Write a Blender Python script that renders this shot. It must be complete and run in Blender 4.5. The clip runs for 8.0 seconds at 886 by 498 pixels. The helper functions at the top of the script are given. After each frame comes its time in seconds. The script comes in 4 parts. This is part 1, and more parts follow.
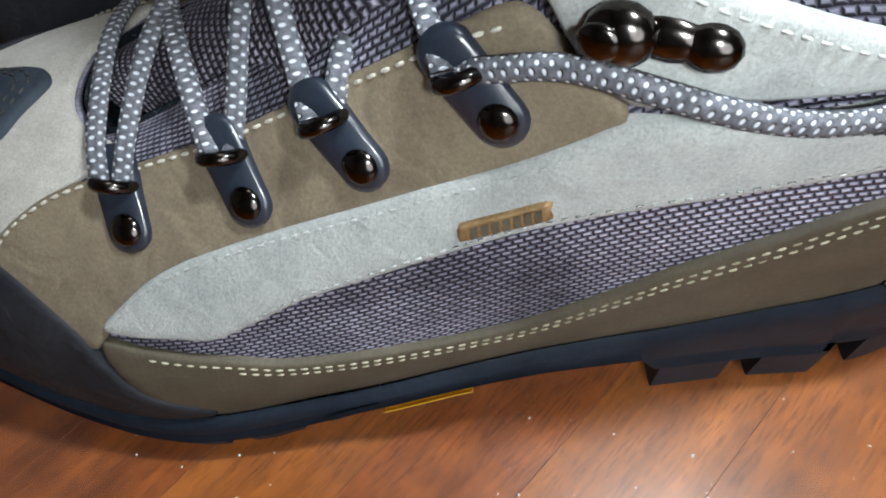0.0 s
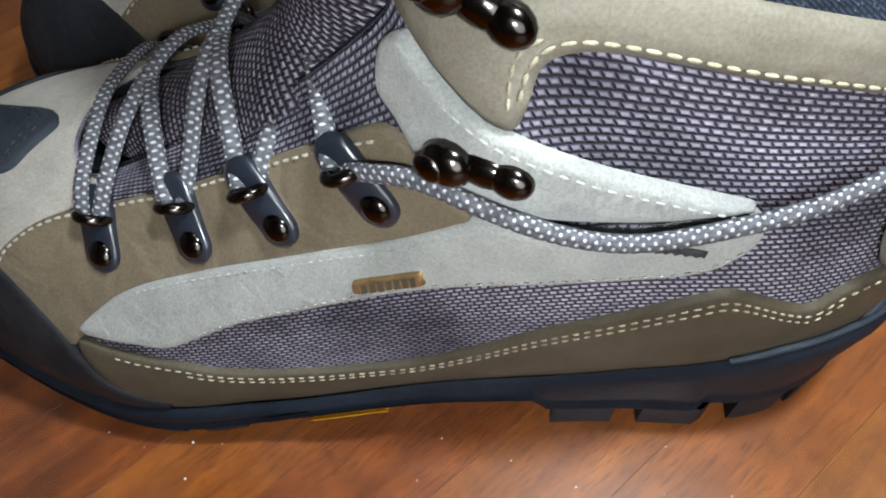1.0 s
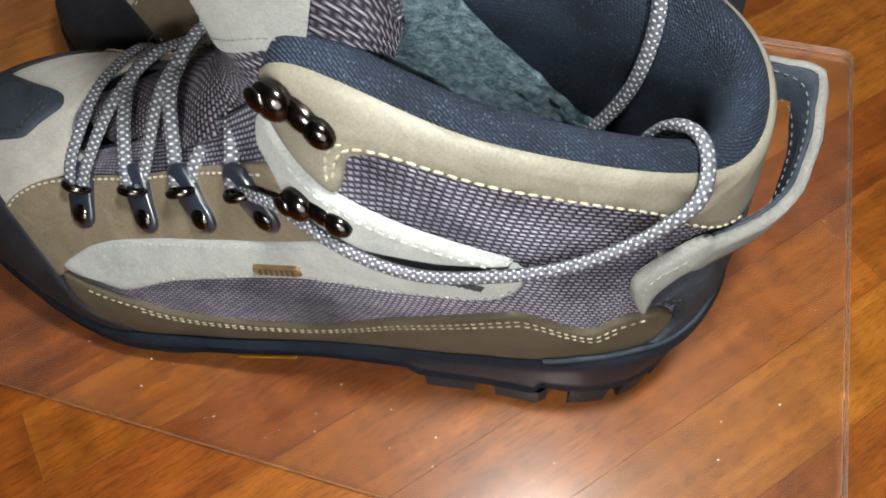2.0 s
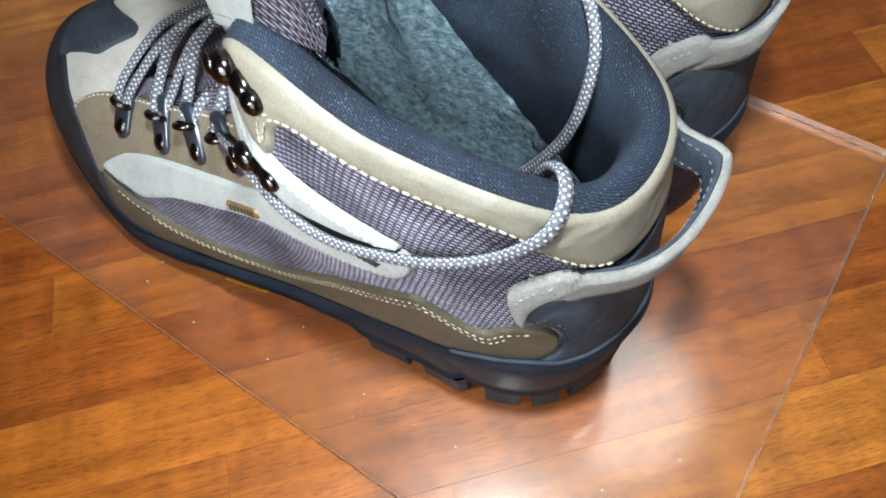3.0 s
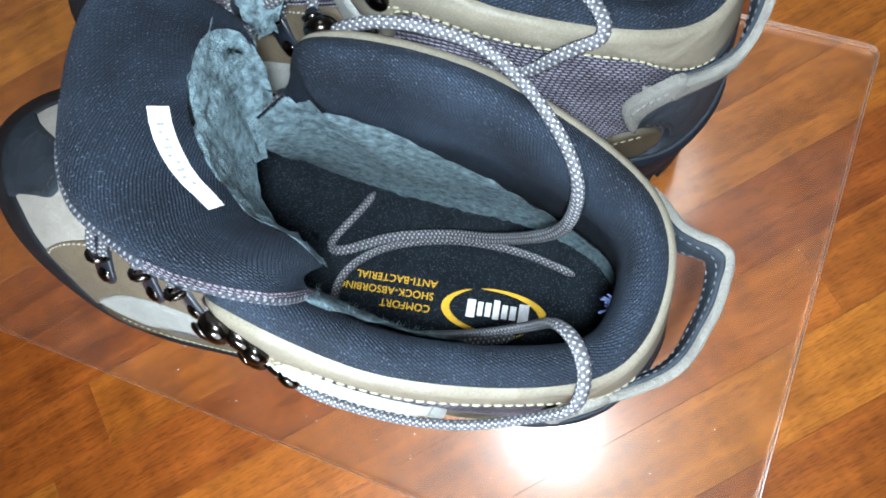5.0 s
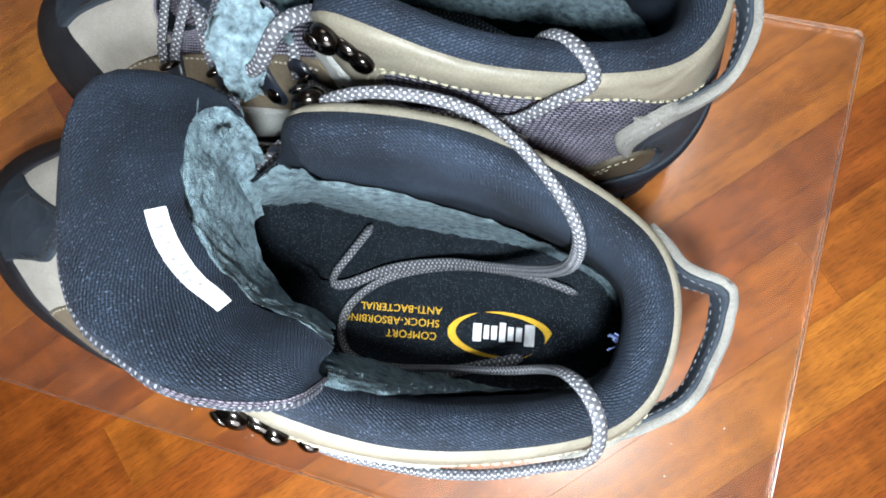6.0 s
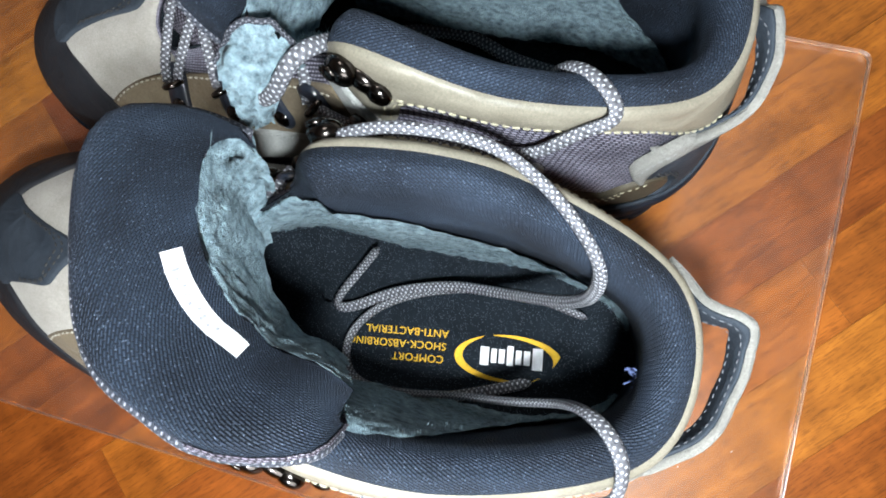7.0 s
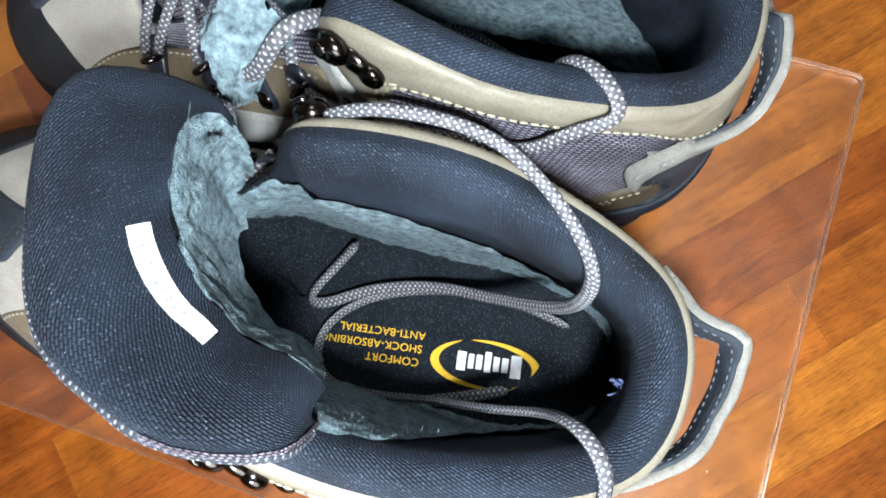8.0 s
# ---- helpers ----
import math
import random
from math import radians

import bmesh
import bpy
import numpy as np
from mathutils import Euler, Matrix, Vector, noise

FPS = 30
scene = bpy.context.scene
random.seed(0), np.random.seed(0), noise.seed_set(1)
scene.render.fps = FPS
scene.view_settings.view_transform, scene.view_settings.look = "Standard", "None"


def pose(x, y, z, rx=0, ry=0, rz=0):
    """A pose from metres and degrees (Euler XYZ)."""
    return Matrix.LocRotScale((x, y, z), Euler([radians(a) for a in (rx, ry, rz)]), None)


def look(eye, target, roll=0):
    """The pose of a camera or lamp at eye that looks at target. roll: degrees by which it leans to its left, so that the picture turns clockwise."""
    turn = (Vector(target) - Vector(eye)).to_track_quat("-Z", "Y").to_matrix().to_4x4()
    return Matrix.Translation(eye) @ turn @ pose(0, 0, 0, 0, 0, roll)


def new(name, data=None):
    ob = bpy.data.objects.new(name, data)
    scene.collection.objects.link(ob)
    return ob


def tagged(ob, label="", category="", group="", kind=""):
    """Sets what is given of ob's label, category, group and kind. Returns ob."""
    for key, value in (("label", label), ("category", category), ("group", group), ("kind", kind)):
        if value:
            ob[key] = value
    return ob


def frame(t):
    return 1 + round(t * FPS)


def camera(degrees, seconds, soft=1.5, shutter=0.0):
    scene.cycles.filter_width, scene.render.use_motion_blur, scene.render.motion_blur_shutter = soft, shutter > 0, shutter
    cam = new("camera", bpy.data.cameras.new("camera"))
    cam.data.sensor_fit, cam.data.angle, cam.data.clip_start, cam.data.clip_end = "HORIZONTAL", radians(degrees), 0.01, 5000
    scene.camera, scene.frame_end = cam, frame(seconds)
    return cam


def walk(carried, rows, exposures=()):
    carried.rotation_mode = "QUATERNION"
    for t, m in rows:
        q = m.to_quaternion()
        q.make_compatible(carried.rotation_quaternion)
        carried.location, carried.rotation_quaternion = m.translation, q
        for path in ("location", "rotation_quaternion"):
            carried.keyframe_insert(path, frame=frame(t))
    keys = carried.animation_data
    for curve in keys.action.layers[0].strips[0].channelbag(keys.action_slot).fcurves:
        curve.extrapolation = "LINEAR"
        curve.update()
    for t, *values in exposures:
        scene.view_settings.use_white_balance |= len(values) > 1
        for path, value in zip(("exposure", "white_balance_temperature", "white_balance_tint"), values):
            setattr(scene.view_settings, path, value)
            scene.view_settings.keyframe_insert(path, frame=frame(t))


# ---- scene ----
from mathutils import geometry

cam = camera(64.3, 8.0, soft=1.9)
PATH = [
    (0, (-0.043, -0.080, 0.192), (-0.140, 1.035, -1.467), -7.8),
    (0.5, (-0.028, -0.086, 0.204), (-0.23, 1.101, -1.393), -7.8),
    (1, (-0.01, -0.085, 0.221), (-0.22, 1.023, -1.431), -7.1),
    (1.5, (0.016, -0.088, 0.255), (-0.185, 0.935, -1.451), -4.1),
    (2, (0.04, -0.088, 0.272), (-0.262, 0.852, -1.467), -5.4),
    (2.2, (0.051, -0.086, 0.276), (-0.297, 0.819, -1.473), -4.9),
    (3.3, (0.113, -0.076, 0.298), (-0.523, 0.701, -1.432), -5.8),
    (3.5, (0.116, -0.069, 0.301), (-0.511, 0.692, -1.439), -4.8),
    (4, (0.113, -0.046, 0.319), (-0.501, 0.695, -1.434), -9.3),
    (4.5, (0.091, -0.025, 0.331), (-0.426, 0.533, -1.518), -21.7),
    (4.7, (0.074, -0.012, 0.33), (-0.354, 0.448, -1.569), -24.2),
    (5.8, (0.054, 0.026, 0.336), (-0.294, 0.275, -1.618), -42.9),
    (6, (0.053, 0.029, 0.337), (-0.288, 0.277, -1.617), -42.7),
    (6.5, (0.046, 0.034, 0.337), (-0.274, 0.283, -1.621), -40.7),
    (7, (0.042, 0.038, 0.336), (-0.261, 0.286, -1.625), -39.3),
    (7.5, (0.042, 0.036, 0.327), (-0.239, 0.277, -1.638), -38.3),
    (8, (0.038, 0.035, 0.326), (-0.197, 0.323, -1.639), -24.8),
]
walk(cam, [(t, look(eye, target, roll)) for t, eye, target, roll in PATH],
     exposures=[(0, 0.38, 6400, 9), (1, 0.16, 6600, 10), (1.5, 0.06, 6950, 11), (2, 0.36, 7100, 11), (3.5, 0.78, 6100, 7), (4.5, 0.74, 6050, 6), (6, 1.0, 6500, 10), (8, 1.06, 6600, 10)])

# ---------------- light ----------------
world = bpy.data.worlds.new("room_air")
world.use_nodes = True
world.node_tree.nodes["Background"].inputs[0].default_value = (0.94, 0.95, 1.0, 1)
world.node_tree.nodes["Background"].inputs[1].default_value = 0.035
scene.world = world

def area_lamp(name, size, energy, colour, eye, target, spread=180):
    lamp = new(name, bpy.data.lights.new(name, "AREA"))
    lamp.data.shape, lamp.data.size, lamp.data.energy, lamp.data.color = "DISK", size, energy, colour
    lamp.data.spread = radians(spread)
    lamp.matrix_world = look(eye, target)
    return lamp

area_lamp("torch_light", 0.03, 1.55, (0.88, 0.96, 1.0), (0.076, -0.014, 0.374), (0.0, 0.06, 0.0))
# added fill for the near side, standing in for the torch's earlier place
area_lamp("side_fill_light", 0.03, 0.16, (0.90, 0.97, 1.0), (0.0, -0.165, 0.262), (-0.01, 0.02, 0.095), 90)
# added soft fill from the front; no such lamp stands in the room
area_lamp("front_fill_light", 0.9, 9, (0.93, 0.97, 1.0), (0.42, -1.08, 0.60), (0, 0, 0.08))
area_lamp("ceiling_light", 0.62, 5.6, (1.0, 0.96, 0.92), (0.12, 0.97, 2.46), (0.12, 0.97, 0.0))

# ---------------- materials ----------------
def base_material(name, rough=0.8, metal=0.0, sheen=0.0, coat=0.0, spec=0.5):
    m = bpy.data.materials.new(name)
    m.use_nodes = True
    t = m.node_tree
    b = t.nodes["Principled BSDF"]
    b.inputs["Roughness"].default_value = rough
    b.inputs["Metallic"].default_value = metal
    b.inputs["Sheen Weight"].default_value = sheen
    b.inputs["Coat Weight"].default_value = coat
    b.inputs["Specular IOR Level"].default_value = spec if metal == 0 else 0.5
    return m, t, b

def node(t, kind, **values):
    n = t.nodes.new(kind)
    for k, v in values.items():
        n.inputs[k].default_value = v
    return n

def ramp(t, source, stops):
    r = t.nodes.new("ShaderNodeValToRGB")
    while len(r.color_ramp.elements) < len(stops):
        r.color_ramp.elements.new(0.5)
    for e, (p, c) in zip(r.color_ramp.elements, stops):
        e.position, e.color = p, (*c, 1)
    t.links.new(source, r.inputs[0])
    return r.outputs[0]

def mixed(t, mode, fac, a, b):
    n = t.nodes.new("ShaderNodeMix")
    n.data_type, n.blend_type = "RGBA", mode
    for sock, val in ((n.inputs[0], fac), (n.inputs[6], a), (n.inputs[7], b)):
        if isinstance(val, bpy.types.NodeSocket):
            t.links.new(val, sock)
        else:
            sock.default_value = val
    return n.outputs[2]

def bumped(t, b, height, strength, distance, under=None):
    n = node(t, "ShaderNodeBump", Strength=strength, Distance=distance)
    t.links.new(height, n.inputs["Height"])
    if under is not None:
        t.links.new(under, n.inputs["Normal"])
    t.links.new(n.outputs[0], b.inputs["Normal"])
    return n.outputs[0]

def grained(name, dark, light, coarse, fine, rough, bump=0.4, depth=0.0006, metal=0.0, sheen=0.0, coat=0.0, spots=None, spec=0.2, dents=0.0):
    """Leather, suede, rubber: two scales of noise in colour and relief."""
    m, t, b = base_material(name, rough, metal, sheen, coat, spec)
    co = t.nodes.new("ShaderNodeTexCoord").outputs["Object"]
    big = node(t, "ShaderNodeTexNoise", Scale=coarse, Detail=5.0, Roughness=0.6)
    small = node(t, "ShaderNodeTexNoise", Scale=fine, Detail=4.0, Roughness=0.7)
    for n in (big, small):
        t.links.new(co, n.inputs["Vector"])
    col = ramp(t, big.outputs["Fac"], ((0.3, dark), (0.7, light)))
    speck = ramp(t, small.outputs["Fac"], ((0.3, (0.72, 0.72, 0.72)), (0.7, (1.12, 1.12, 1.12))))
    col = mixed(t, "MULTIPLY", 1.0, col, speck)
    if spots:
        v = node(t, "ShaderNodeTexVoronoi", Scale=spots[0])
        t.links.new(co, v.inputs["Vector"])
        col = mixed(t, "MIX", ramp(t, v.outputs["Distance"], ((spots[1], (1, 1, 1)), (spots[1] + 0.12, (0, 0, 0)))), col, (*spots[2], 1))
    t.links.new(col, b.inputs["Base Color"])
    under = None
    if dents:
        fold = node(t, "ShaderNodeTexNoise", Scale=coarse * 1.6, Detail=2.0, Distortion=0.8)
        t.links.new(co, fold.inputs["Vector"])
        under = bumped(t, b, fold.outputs["Fac"], 0.7, dents)
    bumped(t, b, small.outputs["Fac"], bump, depth, under)
    return m

def woven(name, yarn, gap, width, height, rough=0.75, depth=0.0012, slant=0.0, mortar=0.28, glint=None):
    """Open-weave fabric: rows of raised yarn loops over dark gaps, in metres of the UV map."""
    m, t, b = base_material(name, rough, spec=0.2)
    uv = t.nodes.new("ShaderNodeUVMap").outputs[0]
    mp = node(t, "ShaderNodeMapping", Rotation=(0, 0, slant))
    t.links.new(uv, mp.inputs["Vector"])
    wob = node(t, "ShaderNodeTexNoise", Scale=120.0, Detail=2.0)
    t.links.new(uv, wob.inputs["Vector"])
    mv = mixed(t, "ADD", 0.0006, mp.outputs[0], wob.outputs["Color"])
    br = node(t, "ShaderNodeTexBrick", Scale=1.0)
    br.offset = 0.5
    br.inputs["Brick Width"].default_value = width
    br.inputs["Row Height"].default_value = height
    br.inputs["Mortar Size"].default_value = height * mortar
    br.inputs["Mortar Smooth"].default_value = 1.0
    br.inputs["Color1"].default_value = (*yarn, 1)
    br.inputs["Color2"].default_value = (*(0.7 * c for c in yarn), 1)
    br.inputs["Mortar"].default_value = (*gap, 1)
    t.links.new(mv, br.inputs["Vector"])
    # uneven tone in the colour, widened to imitate sheen along the threads
    tone = node(t, "ShaderNodeTexNoise", Scale=38.0, Detail=3.0)
    t.links.new(uv, tone.inputs["Vector"])
    col = mixed(t, "MULTIPLY", 1.0, br.outputs["Color"], ramp(t, tone.outputs["Fac"], ((0.32, (0.45, 0.45, 0.48)), (0.68, (1.45, 1.45, 1.45)))))
    if glint:
        # pale fibres and fine glints, dotted into the colour
        g = node(t, "ShaderNodeTexVoronoi", Scale=900.0)
        t.links.new(uv, g.inputs["Vector"])
        col = mixed(t, "MIX", ramp(t, g.outputs["Distance"], ((0.10, (0.7, 0.7, 0.7)), (0.22, (0, 0, 0)))), col, (*glint, 1))
    t.links.new(col, b.inputs["Base Color"])
    inv = node(t, "ShaderNodeMath")
    inv.operation = "SUBTRACT"
    inv.inputs[0].default_value = 1.0
    t.links.new(br.outputs["Fac"], inv.inputs[1])
    bumped(t, b, inv.outputs[0], 0.9, depth)
    return m

def dotted(name, ground, dot, pitch, size, rough=0.7):
    """Braided cord: a lattice of pale stitches on a darker ground."""
    m, t, b = base_material(name, rough, spec=0.2)
    uv = t.nodes.new("ShaderNodeUVMap").outputs[0]
    mp = node(t, "ShaderNodeMapping", Rotation=(0, 0, math.pi / 4), Scale=(1 / pitch, 1 / pitch, 1))
    t.links.new(uv, mp.inputs["Vector"])
    v = t.nodes.new("ShaderNodeTexVoronoi")
    v.voronoi_dimensions = "2D"
    v.inputs["Scale"].default_value = 1.0
    v.inputs["Randomness"].default_value = 0.12
    t.links.new(mp.outputs[0], v.inputs["Vector"])
    d = ramp(t, v.outputs["Distance"], ((size, (1, 1, 1)), (size + 0.16, (0, 0, 0))))
    n = node(t, "ShaderNodeTexNoise", Scale=900.0, Detail=2.0)
    t.links.new(uv, n.inputs["Vector"])
    g = mixed(t, "MULTIPLY", 1.0, (*ground, 1), ramp(t, n.outputs["Fac"], ((0.3, (0.5, 0.5, 0.5)), (0.7, (1.35, 1.35, 1.35)))))
    t.links.new(mixed(t, "MIX", d, g, (*dot, 1)), b.inputs["Base Color"])
    bumped(t, b, d, 0.8, 0.0007)
    return m

M_SUEDE = grained("pale_grey_suede", (0.22, 0.23, 0.225), (0.32, 0.33, 0.315), 60, 1500, 0.95, 0.6, 0.0007, sheen=0.12, dents=0.0014)
M_TAB = grained("worn_beige_suede", (0.17, 0.168, 0.155), (0.26, 0.255, 0.235), 90, 1400, 1.0, 0.9, 0.0014, sheen=0.15, dents=0.0020)
M_TOE = grained("beige_grey_suede", (0.26, 0.245, 0.22), (0.36, 0.34, 0.31), 70, 1600, 0.95, 0.5, 0.0005, sheen=0.12)
M_BROWN = grained("taupe_nubuck", (0.105, 0.082, 0.055), (0.155, 0.125, 0.085), 45, 1300, 0.7, 0.35, 0.0003, sheen=0.05, dents=0.0025)
M_COLLAR = grained("olive_taupe_leather", (0.115, 0.104, 0.080), (0.195, 0.180, 0.144), 26, 1500, 0.5, 0.2, 0.0002, spec=0.35, dents=0.004)
M_DARK = grained("dark_grey_leather", (0.018, 0.024, 0.033), (0.034, 0.043, 0.056), 50, 1200, 0.7, 0.5, 0.0004, spec=0.14, dents=0.002)
M_RUBBER = grained("black_rubber", (0.006, 0.009, 0.015), (0.012, 0.017, 0.026), 80, 900, 0.5, 0.45, 0.0004, spec=0.10)
M_RAND = grained("charcoal_rubber", (0.010, 0.011, 0.014), (0.019, 0.020, 0.024), 60, 1000, 0.6, 0.4, 0.0003, spec=0.15, dents=0.0015)
M_MUD = grained("dark_brown_leather", (0.046, 0.038, 0.026), (0.080, 0.068, 0.048), 50, 1200, 0.55, 0.3, 0.0003)
M_MESH = woven("purple_grey_mesh", (0.29, 0.28, 0.345), (0.032, 0.030, 0.048), 0.0020, 0.0013, mortar=0.38)
M_MESHDARK = woven("dark_tongue_mesh", (0.30, 0.28, 0.34), (0.018, 0.015, 0.024), 0.0023, 0.0017, mortar=0.46)
M_NAVY = woven("navy_lining", (0.022, 0.033, 0.054), (0.0045, 0.008, 0.014), 0.0016, 0.0008, depth=0.0004, slant=0.6, mortar=0.45, glint=(0.09, 0.12, 0.17))
M_FLEECE = grained("teal_grey_fleece", (0.034, 0.070, 0.094), (0.30, 0.44, 0.51), 300, 700, 1.0, 1.0, 0.0025, sheen=0.1)
M_INSOLE = grained("black_insole_cloth", (0.0045, 0.007, 0.010), (0.009, 0.013, 0.018), 80, 1800, 0.9, 0.5, 0.0004, spots=(1300, 0.13, (0.085, 0.10, 0.12)), spec=0.12)
M_LACE = dotted("grey_lace", (0.080, 0.082, 0.095), (0.40, 0.42, 0.46), 0.0015, 0.17)
M_TRIM = dotted("braided_edge", (0.03, 0.034, 0.045), (0.15, 0.155, 0.18), 0.0013, 0.2)
M_STITCH = grained("pale_thread", (0.34, 0.32, 0.26), (0.47, 0.45, 0.39), 300, 3000, 0.8)
M_STITCHGREY = grained("grey_suede_thread", (0.25, 0.26, 0.25), (0.36, 0.37, 0.36), 300, 3000, 0.8)
M_STITCHOLIVE = grained("olive_thread", (0.25, 0.23, 0.16), (0.38, 0.36, 0.27), 300, 3000, 0.8)
M_STITCHSLIT = grained("dark_thread_and_slit_shade", (0.02, 0.02, 0.022), (0.04, 0.04, 0.04), 300, 3000, 0.8)
M_THREAD = grained("grey_thread", (0.09, 0.095, 0.11), (0.15, 0.16, 0.18), 300, 3000, 0.8)
M_METAL = grained("gunmetal", (0.05, 0.045, 0.042), (0.09, 0.08, 0.075), 90, 800, 0.16, 0.05, 0.0001, metal=1.0)
M_ENAMEL = grained("blue_black_enamel", (0.008, 0.011, 0.018), (0.016, 0.021, 0.032), 120, 900, 0.3, 0.1, 0.0002, coat=0.3, spec=0.5)
M_BRASS = grained("worn_brass", (0.20, 0.125, 0.055), (0.32, 0.21, 0.10), 260, 1800, 0.5, 0.4, 0.0003, metal=0.6)
M_YELLOW = grained("yellow_print", (0.62, 0.36, 0.02), (0.72, 0.44, 0.03), 200, 2000, 0.6)
M_WHITE = grained("white_print", (0.62, 0.63, 0.66), (0.75, 0.76, 0.78), 200, 2000, 0.7)
M_TAG = grained("white_cloth", (0.56, 0.57, 0.60), (0.70, 0.71, 0.73), 140, 1500, 0.9)
M_BLUE = grained("frayed_blue_cloth", (0.05, 0.07, 0.16), (0.12, 0.16, 0.32), 300, 1500, 0.95)
M_INK = grained("pale_ink", (0.20, 0.21, 0.24), (0.30, 0.31, 0.34), 300, 1500, 0.9)
M_WALL = grained("plain_wall_paint", (0.56, 0.55, 0.54), (0.62, 0.61, 0.60), 3, 60, 0.9, 0.2, 0.001)

def wood_material(name, joined_staves=False):
    m, t, b = base_material(name, 0.34, coat=0.15, spec=0.4)
    b.inputs["Coat Roughness"].default_value = 0.2
    co = t.nodes.new("ShaderNodeTexCoord").outputs["Object"]
    if joined_staves:
        turn = node(t, "ShaderNodeMapping", Rotation=(0, 0, math.radians(-45)))
        t.links.new(co, turn.inputs["Vector"])
        co = turn.outputs[0]
        rnd = t.nodes.new("ShaderNodeNewGeometry").outputs["Random Per Island"]
    else:
        rnd = t.nodes.new("ShaderNodeObjectInfo").outputs["Random"]
    shift = node(t, "ShaderNodeVectorMath")
    shift.operation = "MULTIPLY_ADD"
    t.links.new(rnd, shift.inputs[0])
    shift.inputs[1].default_value = (3.1, 7.7, 5.3)
    t.links.new(co, shift.inputs[2])
    mp = node(t, "ShaderNodeMapping", Scale=(9.0, 120.0, 40.0))
    t.links.new(shift.outputs[0], mp.inputs["Vector"])
    grain = node(t, "ShaderNodeTexNoise", Scale=1.0, Detail=7.0, Roughness=0.62, Distortion=0.6)
    t.links.new(mp.outputs[0], grain.inputs["Vector"])
    mp2 = node(t, "ShaderNodeMapping", Scale=(60.0, 16.0, 20.0))
    t.links.new(shift.outputs[0], mp2.inputs["Vector"])
    ripple = node(t, "ShaderNodeTexNoise", Scale=1.0, Detail=4.0, Roughness=0.6)
    t.links.new(mp2.outputs[0], ripple.inputs["Vector"])
    mp3 = node(t, "ShaderNodeMapping", Scale=(160.0, 1400.0, 300.0))
    t.links.new(shift.outputs[0], mp3.inputs["Vector"])
    pores = node(t, "ShaderNodeTexNoise", Scale=1.0, Detail=2.0)
    t.links.new(mp3.outputs[0], pores.inputs["Vector"])
    tone = ramp(t, rnd, ((0.0, (0.170, 0.040, 0.0060)), (0.25, (0.215, 0.060, 0.0078)), (0.6, (0.260, 0.081, 0.0098)), (0.85, (0.310, 0.108, 0.0130)), (1.0, (0.39, 0.152, 0.0200))))
    col = mixed(t, "MULTIPLY", 1.0, tone, ramp(t, grain.outputs["Fac"], ((0.25, (0.58, 0.50, 0.42)), (0.75, (1.4, 1.4, 1.4)))))
    col = mixed(t, "MULTIPLY", 0.9, col, ramp(t, ripple.outputs["Fac"], ((0.3, (0.72, 0.69, 0.64)), (0.7, (1.2, 1.2, 1.2)))))
    col = mixed(t, "MULTIPLY", 0.5, col, ramp(t, pores.outputs["Fac"], ((0.36, (0.4, 0.33, 0.3)), (0.50, (1.08, 1.08, 1.08)))))
    t.links.new(col, b.inputs["Base Color"])
    bumped(t, b, pores.outputs["Fac"], 0.12, 0.0003)
    return m

M_WOOD = wood_material("varnished_merbau")
M_WOODFAR = wood_material("varnished_merbau_far", True)
M_JOINT = grained("dark_floor_joint", (0.02, 0.008, 0.004), (0.04, 0.014, 0.006), 60, 900, 0.7)

def acrylic_material(name, rough, least, most, scale):
    m, t, b = base_material(name, rough)
    b.inputs["Base Color"].default_value = (0.98, 0.97, 0.95, 1)
    b.inputs["Transmission Weight"].default_value = 1.0
    b.inputs["IOR"].default_value = 1.49
    haze = node(t, "ShaderNodeBsdfDiffuse", Color=(0.66, 0.64, 0.64, 1))
    co = t.nodes.new("ShaderNodeTexCoord").outputs["Object"]
    n = node(t, "ShaderNodeTexNoise", Scale=scale, Detail=6.0, Roughness=0.65)
    t.links.new(co, n.inputs["Vector"])
    smear = ramp(t, n.outputs["Fac"], ((0.35, (least,) * 3), (0.75, (most,) * 3)))
    mx = t.nodes.new("ShaderNodeMixShader")
    t.links.new(smear, mx.inputs[0])
    t.links.new(b.outputs[0], mx.inputs[1])
    t.links.new(haze.outputs[0], mx.inputs[2])
    t.links.new(mx.outputs[0], t.nodes["Material Output"].inputs["Surface"])
    return m

